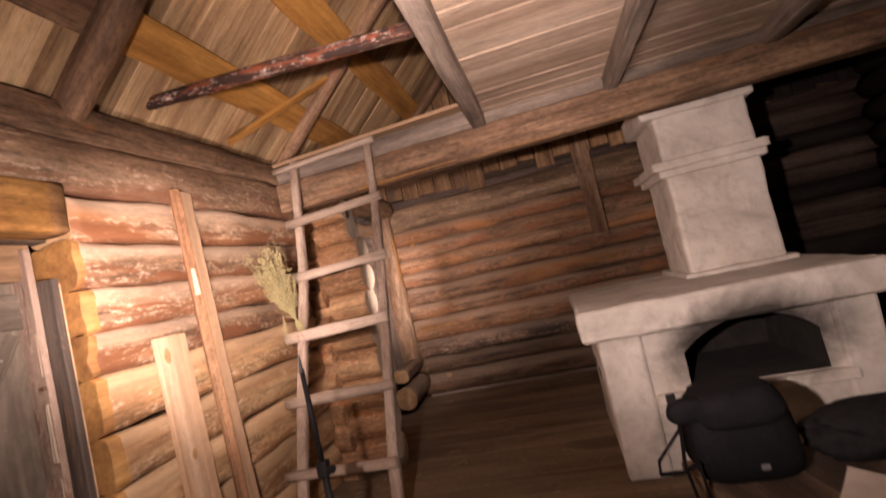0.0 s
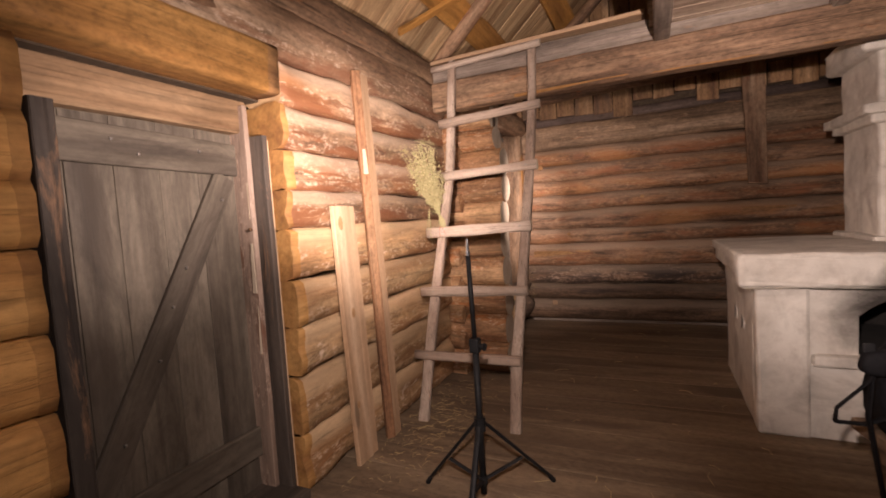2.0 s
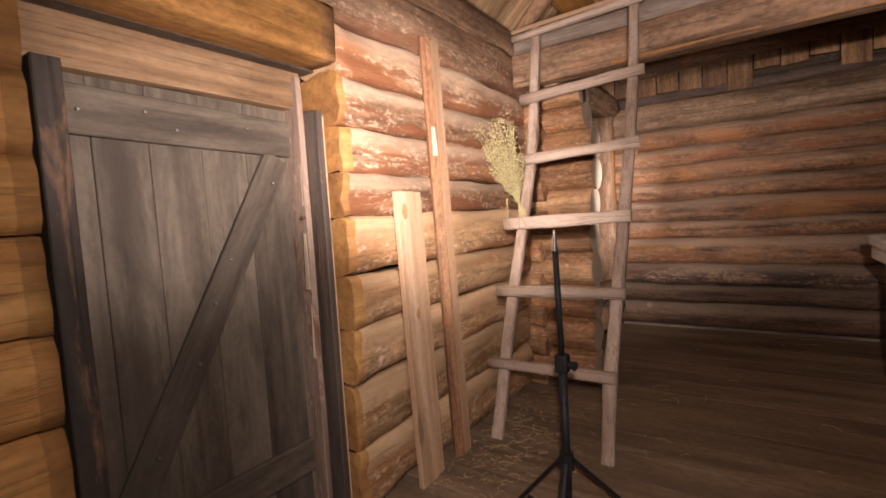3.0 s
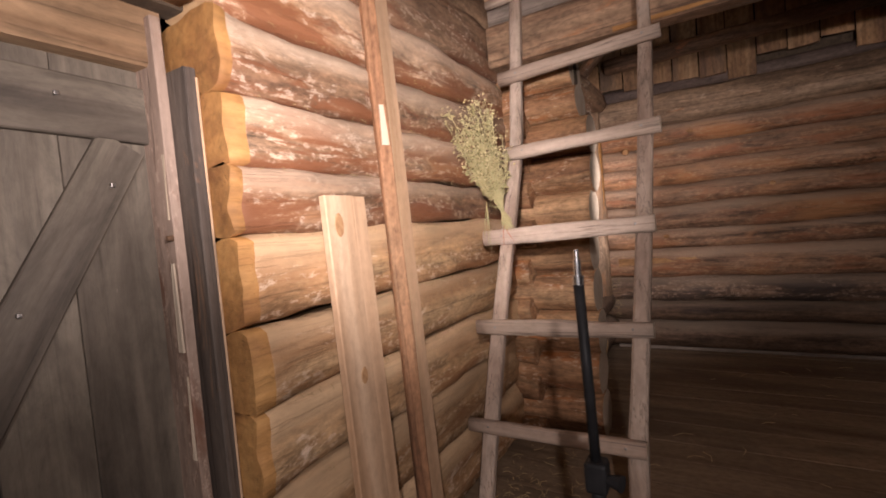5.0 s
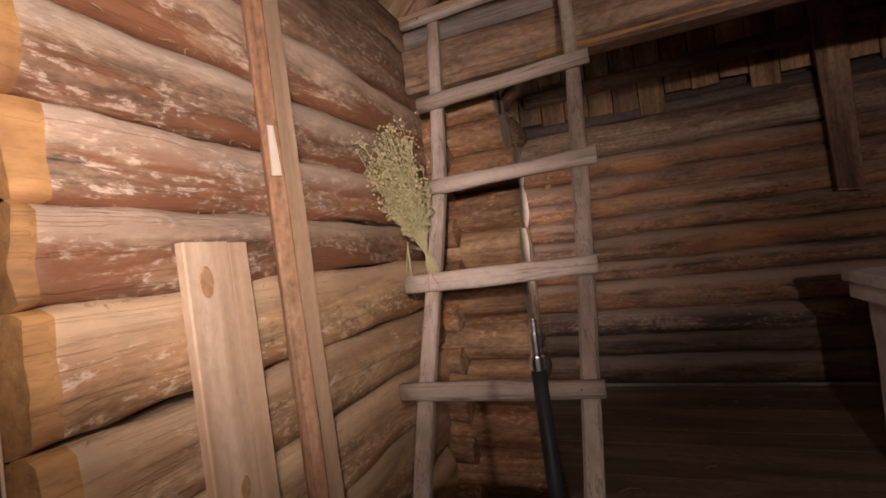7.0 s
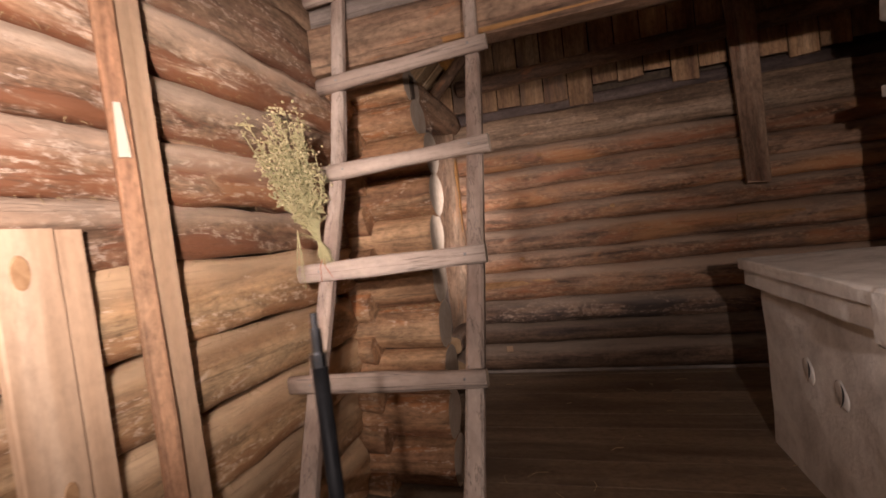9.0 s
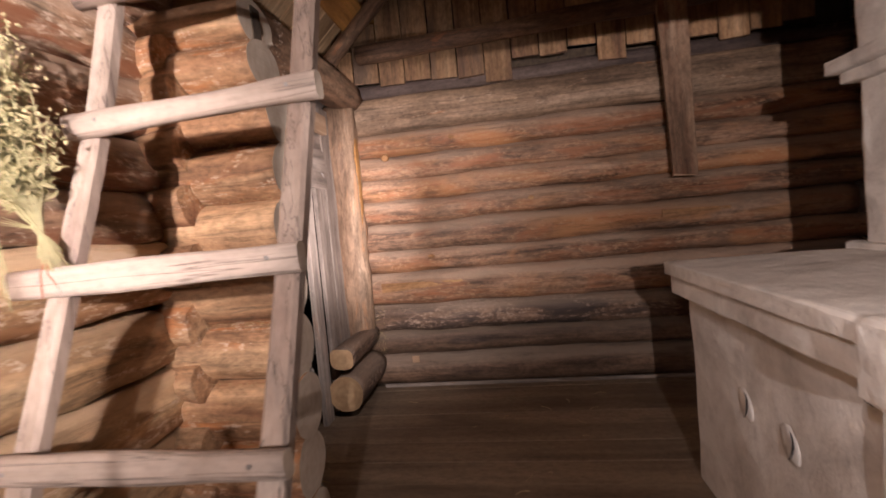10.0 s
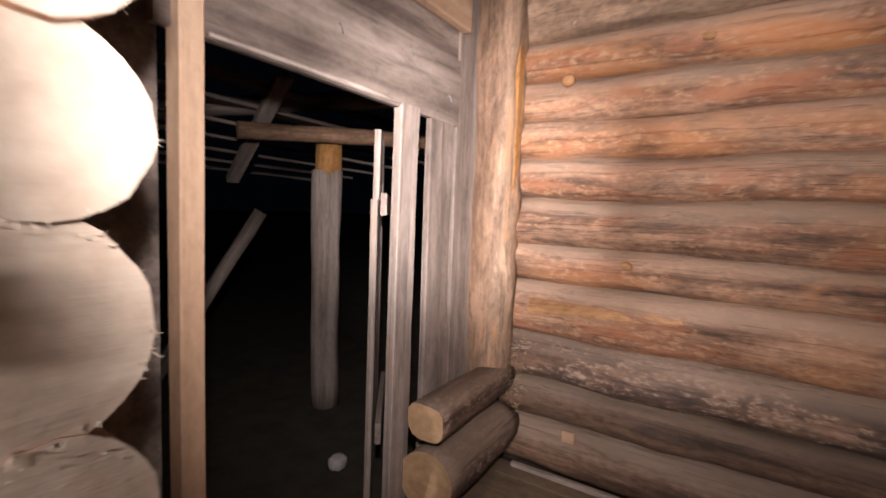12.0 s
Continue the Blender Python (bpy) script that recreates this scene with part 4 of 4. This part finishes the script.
part("base_fillet", box_bm(CX0 - 0.05, CX1 + 0.05, CY0 - 0.06, CY1 + 0.05, 1.03, 1.075, 0.02, 8, 0.012), PLASTER_CLEAN, chimney)
part("moulding", box_bm(CX0 - 0.10, CX1 + 0.045, CY0 - 0.08, CY1 + 0.07, 1.835, 1.905, 0.026, 8, 0.012, seg=3), PLASTER_CLEAN, chimney)
part("moulding", box_bm(CX0 - 0.055, CX1 + 0.03, CY0 - 0.045, CY1 + 0.04, 1.785, 1.85, 0.022, 8, 0.012, seg=3), PLASTER_CLEAN, chimney)
part("cap", box_bm(CX0 - 0.09, CX1 + 0.05, CY0 - 0.035, CY1 + 0.06, 2.225, 2.40, 0.03, 8, 0.012), PLASTER_CLEAN, chimney)

# ---- ladder ----
ladder = thing("ladder", (-1.95, 2.7, 0), "old grey homemade wooden ladder leaning on the beam", "ladder")


def on_rail(z):
    return 2.705 + 0.30 * z


LEFT_X = [(-2.29, 0), (-2.265, 0.87), (-2.238, 1.28), (-2.205, 1.7), (-2.215, 2.1), (-2.24, 2.60)]
for pts, nm in (([(-1.645, 0), (-1.655, 0.45), (-1.64, 0.87), (-1.62, 1.28), (-1.597, 1.7), (-1.585, 2.1), (-1.605, 2.62)], "rail"), (LEFT_X, "rail")):
    rows = []
    r = seeded()
    n = 22
    for i in range(n + 1):
        z = pts[-1][1] * i / n
        for (xa, za), (xb, zb) in zip(pts, pts[1:]):
            if za <= z <= zb + 1e-6:
                x = xa + (xb - xa) * (z - za) / (zb - za)
                break
        x += 0.006 * math.sin(z * 3.1 + pts[0][0])
        w = 0.036 + 0.004 * noise.noise(Vector((z * 3, pts[0][0], 0))) - 0.003 * z
        t = 0.026
        v = 0.010
        rows.append([(x + a, on_rail(z) + b + 0.02, z) for a, b in ((-w, -t + v), (-w + v, -t), (w - v, -t), (w, -t + v), (w, t - v), (w - v, t), (-w + v, t), (-w, t - v))])
    bm = tube(rows)
    turn = Matrix(((0, 0, 1, 0), (1, 0, 0, 0), (0, 1, 0, 0), (0, 0, 0, 1)))
    bm.transform(turn)
    part(nm, bm, (LADDERWOOD, END_PALE), ladder, m=turn.inverted())
for z, x0, x1, tilt, hw in ((0.43, -2.37, -1.618, 0.0, 0.033), (0.855, -2.355, -1.583, 0.008, 0.034), (1.27, -2.34, -1.566, 0.008, 0.036), (1.68, -2.25, -1.534, 0.012, 0.031), (2.10, -2.30, -1.522, 0.02, 0.034), (2.56, -2.40, -1.53, 0.02, 0.022)):
    m, n = along((x0, on_rail(z) - 0.025, z - tilt), (x1, on_rail(z) - 0.025, z + tilt))
    rung = part("rung", log_bm(n, 0.022, hw, power=3.6, sides=14, step=0.09, rough=0.008), (LADDERWOOD, END_PALE), ladder, m=m)
    for k in (0.10, n - 0.075):
        part("nail", box_bm(-0.005, 0.005, -0.003, 0.003, -0.005, 0.005, 0.002), NAILIRON, rung, "nail head", m @ Matrix.Translation((k, -0.023, 0.006)))

# ---- boards leaning on the west wall ----
short = thing("plank", (-2.40, 2.18, 0), "short sawn knotty plank leaning on the log wall", "plank")
plank_piece(short, (-2.385, 2.145, 0), (-2.432, 2.14, 1.47), 0.135, 0.03, (SAWN, SAWN), name="board", up=EAST, wobble=0.003)
plank_piece(short, (-2.392, 2.247, 0), (-2.438, 2.245, 1.468), 0.068, 0.028, (SAWN, SAWN), name="board", up=EAST, wobble=0.003)
tall = thing("plank", (-2.40, 2.48, 0), "tall sawn plank with a reddish bark edge leaning on logs", "plank")
plank_piece(tall, (-2.385, 2.505, 0), (-2.43, 2.472, 2.27), 0.085, 0.028, (SAWN, SAWN), name="board", up=EAST, wobble=0.004)
plank_piece(tall, (-2.388, 2.44, 0), (-2.433, 2.405, 2.28), 0.055, 0.034, (BARKEDGE, SAWN), name="wane", up=(1, -0.6, 0), wobble=0.006, label="reddish bark-covered edge")
part("chip", plank_bm(0.15, 0.034, 0.004, step=0.03, wobble=0.012, taper=0.45), (END_PALE, END_PALE), tall, "pale chipped patch", along((-2.405, 2.398, 1.66), (-2.409, 2.396, 1.82), (1, -0.6, 0))[0])

for host, y, z, a, b in ((short, 2.125, 1.37, 0.022, 0.042), (short, 2.16, 0.86, 0.017, 0.03), (short, 2.12, 0.34, 0.014, 0.022)):
    x = -2.385 - 0.032 * z + 0.0165
    disc = [[(0.0, math.cos(2 * math.pi * k / 18) * a * q, math.sin(2 * math.pi * k / 18) * b * q) for k in range(18)] for q in (1.0, 0.86, 0.5, 0.2)]
    disc = [[(0.0012 * (1 if i else -1), yy, zz) for _, yy, zz in ring] for i, ring in enumerate(disc)]
    part("knot", tube(disc), (KNOT, KNOT), host, "brown knot", Matrix.Translation((x, y, z)))

# ---- herb bundle hung on the ladder ----
herb = thing("herb_bundle", (-2.22, 3.02, 1.32), "dried bundle of yellow-green flowering herbs hung on the ladder", "dried herbs")
r = random.Random(11)
foot, head = Vector((-2.215, 3.05, 1.34)), Vector((-2.34, 3.02, 1.80))
stalks, leaves, heads = [], [], []
axis = (head - foot).normalized()
s1 = axis.cross(Vector((0, 1, 0.2))).normalized()
s2 = axis.cross(s1)


def sprig(at, size, rr):
    bm = bmesh.new()
    bmesh.ops.create_icosphere(bm, subdivisions=1, radius=size)
    for v in bm.verts:
        v.co *= rr.uniform(0.5, 1.35)
    bm.transform(Matrix.Translation(at))
    return bm


def leaf_bm(at, way, size, rr):
    bm = bmesh.new()
    side = way.cross(Vector((rr.uniform(-1, 1), rr.uniform(-1, 1), rr.uniform(-1, 1)))).normalized() * size * 0.16
    lift = way.cross(side).normalized() * size * 0.06
    a, b, c, d = (bm.verts.new(p) for p in (at, at + way * size * 0.5 + side + lift, at + way * size, at + way * size * 0.5 - side + lift))
    bm.faces.new((a, b, c))
    bm.faces.new((a, c, d))
    return bm


for i in range(80):
    a, q = r.uniform(0, 6.28), math.sqrt(r.random())
    tip = head + (s1 * math.cos(a) + s2 * math.sin(a)) * q * 0.125 + axis * r.uniform(-0.24, 0.11)
    tip.x = max(tip.x, -2.44)
    neck = foot + axis * 0.1 + (s1 * math.cos(a) + s2 * math.sin(a)) * q * 0.022
    start = foot + (s1 * math.cos(a + 2.6) + s2 * math.sin(a + 2.6)) * q * 0.028 - axis * r.uniform(0, 0.05)
    mid = neck.lerp(tip, 0.5) + Vector((r.uniform(-1, 1), r.uniform(-1, 1), 0)) * 0.015
    stalks.append(rod_bm([start, neck, mid, tip], 0.0017, 4))
    for k in range(32):
        t = r.uniform(0.12, 1.0)
        p = neck.lerp(tip, t)
        w = (axis * 0.6 + Vector((r.uniform(-1, 1), r.uniform(-1, 1), r.uniform(-1, 0.6)))).normalized()
        leaves.append(leaf_bm(p, w, r.uniform(0.016, 0.04), r))
    for k in range(7):
        p = tip + Vector((r.gauss(0, 1), r.gauss(0, 1), r.gauss(0, 1))) * 0.020
        p.x = max(p.x, -2.45)
        heads.append(sprig(p, r.uniform(0.003, 0.006), r))
for i in range(5):
    p = foot + axis * 0.06
    stalks.append(rod_bm([p, p + Vector((-0.05, -0.06, r.uniform(-0.02, 0.05))), p + Vector((-0.06 + r.uniform(-0.03, 0.03), -0.05, -0.07 - 0.03 * i))], 0.0014, 4))
tagged(part("stem", joined(*stalks), (STALK, STALK), herb), kind="stuff")
tagged(part("foliage", joined(*leaves), LEAF, herb), kind="stuff")
tagged(part("blossom", joined(*heads), FLOWER, herb, "dry yellow flower heads"), kind="stuff")
part("string", joined(rod_bm([foot, foot + Vector((0.01, -0.02, -0.05)), foot + Vector((0.035, -0.01, -0.10))], 0.0016, 5),
                      rod_bm([foot, foot + Vector((-0.01, -0.02, -0.05)), foot + Vector((-0.012, -0.02, -0.11))], 0.0016, 5)), (TWINE, TWINE), herb, "reddish string ends")

# ---- light stand ----
stand = thing("light_stand", (-1.60, 1.985, 0), "black folding light stand with a bare steel stud", "light stand")
B = Vector((-1.60, 1.985, 0))
part("column", rod_bm([B + Vector((0, 0, 0.05)), B + Vector((0, 0, 0.78))], 0.0155, 14), (BLACK, BLACK), stand, smooth=True)
part("upper_tube", rod_bm([B + Vector((0, 0, 0.76)), B + Vector((-0.012, 0.006, 1.20))], 0.0115, 14), (BLACK, BLACK), stand, smooth=True)
part("stud", joined(rod_bm([B + Vector((-0.012, 0.006, 1.185)), B + Vector((-0.012, 0.006, 1.205))], 0.013, 14), rod_bm([B + Vector((-0.012, 0.006, 1.205)), B + Vector((-0.012, 0.006, 1.24))], 0.0085, 14),
                    rod_bm([B + Vector((-0.012, 0.006, 1.24)), B + Vector((-0.012, 0.006, 1.262))], 0.0055, 12)), (CHROME, CHROME), stand, "bright steel stud")
collar = part("collar", joined(box_bm(-0.024, 0.024, -0.024, 0.024, -0.035, 0.035, 0.008)), BLACK, stand, m=Matrix.Translation(B + Vector((0, 0, 0.765))))
part("knob", rod_bm([(0.02, -0.01, 0.765 - 0.765), (0.055, -0.02, 0.0)], [0.010, 0.018], 10), (BLACK, BLACK), collar, m=Matrix.Translation(B + Vector((0, 0, 0.765))))
part("hub", rod_bm([B + Vector((0, 0, 0.355)), B + Vector((0, 0, 0.42))], 0.027, 12), (BLACK, BLACK), stand)
part("lower_hub", rod_bm([B + Vector((0, 0, 0.10)), B + Vector((0, 0, 0.135))], 0.022, 12), (BLACK, BLACK), stand)
for fx, fy in ((-0.335, 0.065), (0.275, 0.28), (0.05, -0.36)):
    f = B + Vector((fx, fy, 0.012))
    out = Vector((fx, fy, 0)).normalized()
    leg = part("leg", joined(rod_bm([B + out * 0.028 + Vector((0, 0, 0.385)), f], 0.014, 8, 0.6)), (BLACK, BLACK), stand)
    part("rubber_foot", rod_bm([f + (B + Vector((0, 0, 0.385)) - f) * 0.06, f - Vector((0, 0, 0.010))], 0.012, 8), (CLOTH, CLOTH), leg)
    part("strut", rod_bm([B + out * 0.02 + Vector((0, 0, 0.118)), B.lerp(f, 0.55) + Vector((0, 0, 0.165))], 0.014, 6, 0.5), (BLACK, BLACK), stand)

# ---- low bench with the things on it ----
bench = thing("bench", (0.6, 1.6, 0), "low dark plank table in front of the stove", "table")
for i in range(4):
    x = 0.06 + i * 0.34
    plank_piece(bench, (x - 0.033, 2.30, 0.455), (x + 0.26, 0.75, 0.455), 0.335, 0.045, (TABLEWOOD, TABLEWOOD), name="tabletop", wobble=0.004)
for x, y in ((-0.02, 2.15), (1.12, 2.15), (0.27, 0.9), (1.36, 0.9)):
    log_piece(bench, (x, y, 0), (x, y, 0.434), 0.035, 0.035, (BROWN, BROWN), name="leg", up=EAST, power=4, rough=0.006)
plank_piece(bench, (-0.075, 2.24, 0.39), (0.20, 0.8, 0.39), 0.09, 0.025, (TABLEWOOD, TABLEWOOD), name="apron", up=(-1, -0.19, 0))


def soft(at, size, lump, seed, squash=0.0, sub=4):
    bm = bmesh.new()
    bmesh.ops.create_icosphere(bm, subdivisions=sub, radius=1)
    off = Vector((seed * 7.3, seed * 3.1, 0))
    for v in bm.verts:
        p = v.co.copy()
        q = (abs(p.x) ** 3 + abs(p.y) ** 3 + abs(p.z) ** 3) ** (-1 / 3)
        p = p * (q * 0.6 + 0.4)
        k = 1 + lump * (noise.noise(p * 1.7 + off) + 0.5 * noise.noise(p * 4.5 + off) + 0.25 * noise.noise(p * 11 + off))
        v.co = Vector((p.x * size[0], p.y * size[1], max(p.z, -1 + squash) * size[2])) * k
        v.co.z = max(v.co.z, -size[2] * (1 - squash))
    bm.transform(Matrix.Translation(at))
    return bm


def pack_bm(at, half, power, taper, seed):
    """A soft packed bag: a rounded box that narrows towards its top, with folds in the cloth."""
    bm = bmesh.new()
    bmesh.ops.create_uvsphere(bm, u_segments=36, v_segments=22, radius=1)
    for v in bm.verts:
        p = v.co
        q = (abs(p.x) ** power + abs(p.y) ** power + abs(p.z) ** power) ** (-1 / power)
        p = p * q
        s = 1 - taper * max(0.0, p.z)
        fold = noise.noise(Vector((p.x * 2.2, p.y * 2.2, p.z * 1.1 + seed * 7))) * 0.07 + noise.noise(Vector((p.x * 6, p.y * 6, p.z * 3 + seed))) * 0.025
        s += fold * (1.0 if p.z > -0.8 else 0.3)
        v.co = Vector((at[0] + p.x * half[0] * s, at[1] + p.y * half[1] * s, at[2] + p.z * half[2] * (1 + (fold if p.z > 0 else 0))))
    return bm


bag = thing("camera_bag", (0.07, 2.1, 0.48), "black nylon shoulder bag with a loose strap", "bag")
part("body", pack_bm((0.06, 2.12, 0.645), (0.185, 0.125, 0.168), 4.5, 0.16, 2), NYLON, bag, smooth=True)
part("flap", pack_bm((0.065, 2.105, 0.755), (0.155, 0.125, 0.075), 4.0, 0.12, 5), NYLON, bag, smooth=True)
part("shoulder_pad", pack_bm((-0.105, 2.05, 0.765), (0.075, 0.035, 0.045), 3.5, 0.1, 8), NYLON, bag, smooth=True)
part("zip_pull", box_bm(0.075, 0.105, 1.985, 1.992, 0.545, 0.565, 0.003), GREYPLASTIC, bag, "small grey tab")
part("buckle", box_bm(-0.17, -0.135, 2.045, 2.06, 0.80, 0.835, 0.005), BLACK, bag, "black plastic buckle")
part("strap", joined(rod_bm([(-0.13, 2.08, 0.80), (-0.15, 2.05, 0.70), (-0.25, 2.03, 0.60), (-0.255, 2.03, 0.55), (-0.17, 2.04, 0.545), (-0.08, 2.02, 0.60)], 0.017, 8, 0.3),
                     rod_bm([(-0.14, 2.06, 0.72), (-0.165, 2.02, 0.58), (-0.15, 2.01, 0.46), (-0.13, 2.0, 0.30), (-0.07, 1.97, 0.12), (-0.06, 2.0, 0.05)], 0.024, 8, 0.25),
                     rod_bm([(-0.12, 2.0, 0.60), (-0.115, 1.97, 0.47), (-0.10, 1.96, 0.32), (-0.05, 1.95, 0.10)], 0.018, 8, 0.3)), (NYLON, NYLON), bag, "black webbing strap")
jacket = thing("jacket", (0.7, 2.14, 0.48), "crumpled black jacket lying on the low table", "jacket")
part("body", soft((0.68, 2.16, 0.57), (0.38, 0.13, 0.10), 0.22, 3, 0.1), CLOTH, jacket, smooth=True)
part("sleeve", soft((0.95, 2.1, 0.61), (0.17, 0.14, 0.07), 0.25, 6, 0.1), CLOTH, jacket, smooth=True)
part("collar", rod_bm([(0.52, 2.08, 0.655), (0.60, 2.06, 0.675), (0.70, 2.07, 0.68), (0.78, 2.09, 0.67)], [0.012, 0.024, 0.024, 0.010], 10, 0.7), (CLOTH, CLOTH), jacket, smooth=True)


def sheet_bm(corner, w, d, turn, curl, seed):
    bm = bmesh.new()
    n = 12
    grid = [[None] * (n + 1) for _ in range(n + 1)]
    for lift in (0.0, 0.002):
        for i in range(n + 1):
            for j in range(n + 1):
                u, v = i / n, j / n
                z = 0.008 + curl * (abs(u - 0.45) ** 1.5) + 0.012 * noise.noise(Vector((u * 2.5, v * 2.5, seed))) + lift
                p = Matrix.Rotation(turn, 3, "Z") @ Vector((u * w, v * d, 0))
                grid[i][j] = bm.verts.new((corner[0] + p.x, corner[1] + p.y, corner[2] + max(z, lift + 0.001)))
        for i in range(n):
            for j in range(n):
                bm.faces.new((grid[i][j], grid[i + 1][j], grid[i + 1][j + 1], grid[i][j + 1]))
    return bm


for c, w, d, t, s, label in (((0.125, 1.685, 0.492), 0.42, 0.38, -0.6, 1, "creased off-white paper sheet on the dark table"), ((0.115, 1.505, 0.482), 0.36, 0.17, -0.75, 4, "smaller crumpled off-white paper on the dark table")):
    tagged(part("paper_sheet", sheet_bm(c, w, d, t, 0.05, s), PAPER, smooth=True), label, "paper", "papers on the table")

# ---- outside the doorway ----
shed = thing("lean_to", (-3.77, 5.9, -0.12), "weathered lean-to roof on a log post outside", "shed")
log_piece(shed, (-3.76, 5.92, -0.12), (-3.76, 5.90, 1.52), 0.095, 0.095, (SHEDWOOD, END_TAN), name="post", up=EAST, rough=0.014)
log_piece(shed, (-3.74, 5.90, 1.50), (-3.74, 5.90, 1.70), 0.075, 0.075, (ORANGE, END_TAN), name="post_cap", up=EAST, power=4)
log_piece(shed, (-3.85, 5.3, 1.70), (-3.1, 6.9, 1.80), 0.05, 0.05, (BROWN, END_TAN), name="purlin")
log_piece(shed, (-5.6, 5.0, 1.86), (-2.75, 6.3, 2.02), 0.06, 0.06, (SHEDWOOD, END_TAN), name="purlin")
for i in range(9):
    x = -2.95 - i * 0.42
    plank_piece(shed, (x, 3.6, 2.10 - 0.05 * i), (x, 8.2, 2.02 - 0.05 * i), 0.30 + 0.1 * (i % 3 == 0), 0.025, (SHEDWOOD, SHEDWOOD), name="roof_board", up=(0.12, 0, 1))
plank_piece(shed, (-3.5, 5.35, 1.98), (-4.6, 5.75, 1.45), 0.09, 0.05, (SHEDWOOD, SHEDWOOD), name="brace")
prop = part("prop_pole", log_bm(1.55, 0.05, 0.05, rough=0.01), (SHEDWOOD, END_PALE), m=along((-4.75, 5.15, -0.12), (-4.35, 5.80, 1.2))[0])
tagged(prop, "grey pole leaning in the dark outside", "pole")
stone = part("stone", soft((-3.1, 5.4, -0.09), (0.045, 0.05, 0.04), 0.15, 9, 0.0, 3), STONE, smooth=True)
tagged(stone, "small pale stone on the trodden earth", "stone")

# ---- floor boards and litter ----
y = -2.6
while y < 5.86:
    w = rnd.uniform(0.19, 0.27)
    x1 = 3.1
    if y > 5.6:
        w = 5.82 - y if 5.82 - y < 0.3 else w
    plank_piece(floor, (-2.55, y + w / 2, -0.02 + rnd.uniform(-0.0015, 0.0015)), (x1, y + w / 2, -0.02 + rnd.uniform(-0.0015, 0.0015)), w - 0.003, 0.04, (FLOORWOOD, FLOORWOOD), step=0.6, wobble=0.002, bevel=0.0015)
    y += w
    if y > 5.8:
        break
trim = structure("baseboard", box_bm(-2.26, 3.0, 5.775, 5.80, 0.002, 0.028, 0.004), GREYWOOD, "thin pale strip along the foot of the back wall")
bits = []
r = random.Random(21)
for i in range(460):
    near = r.random() < 0.72
    x, y = (r.gauss(-2.2, 0.17), r.gauss(2.75, 0.42)) if near else (r.uniform(-2.3, 1.5), r.uniform(1.2, 5.6))
    if x < -2.42:
        continue
    a, n = r.uniform(0, 6.28), r.uniform(0.015, 0.07 if near else 0.12)
    p = Vector((x, y, 0.0035))
    bits.append(rod_bm([p, p + Vector((math.cos(a) * n / 2, math.sin(a) * n / 2, r.uniform(0.001, 0.008))), p + Vector((math.cos(a + 0.3) * n, math.sin(a + 0.3) * n, 0.0))], r.uniform(0.0008, 0.0022), 4))
tagged(part("straw_litter", joined(*bits), (STRAW, STRAW)), "straw and plant bits scattered on the floor", "litter", kind="stuff")
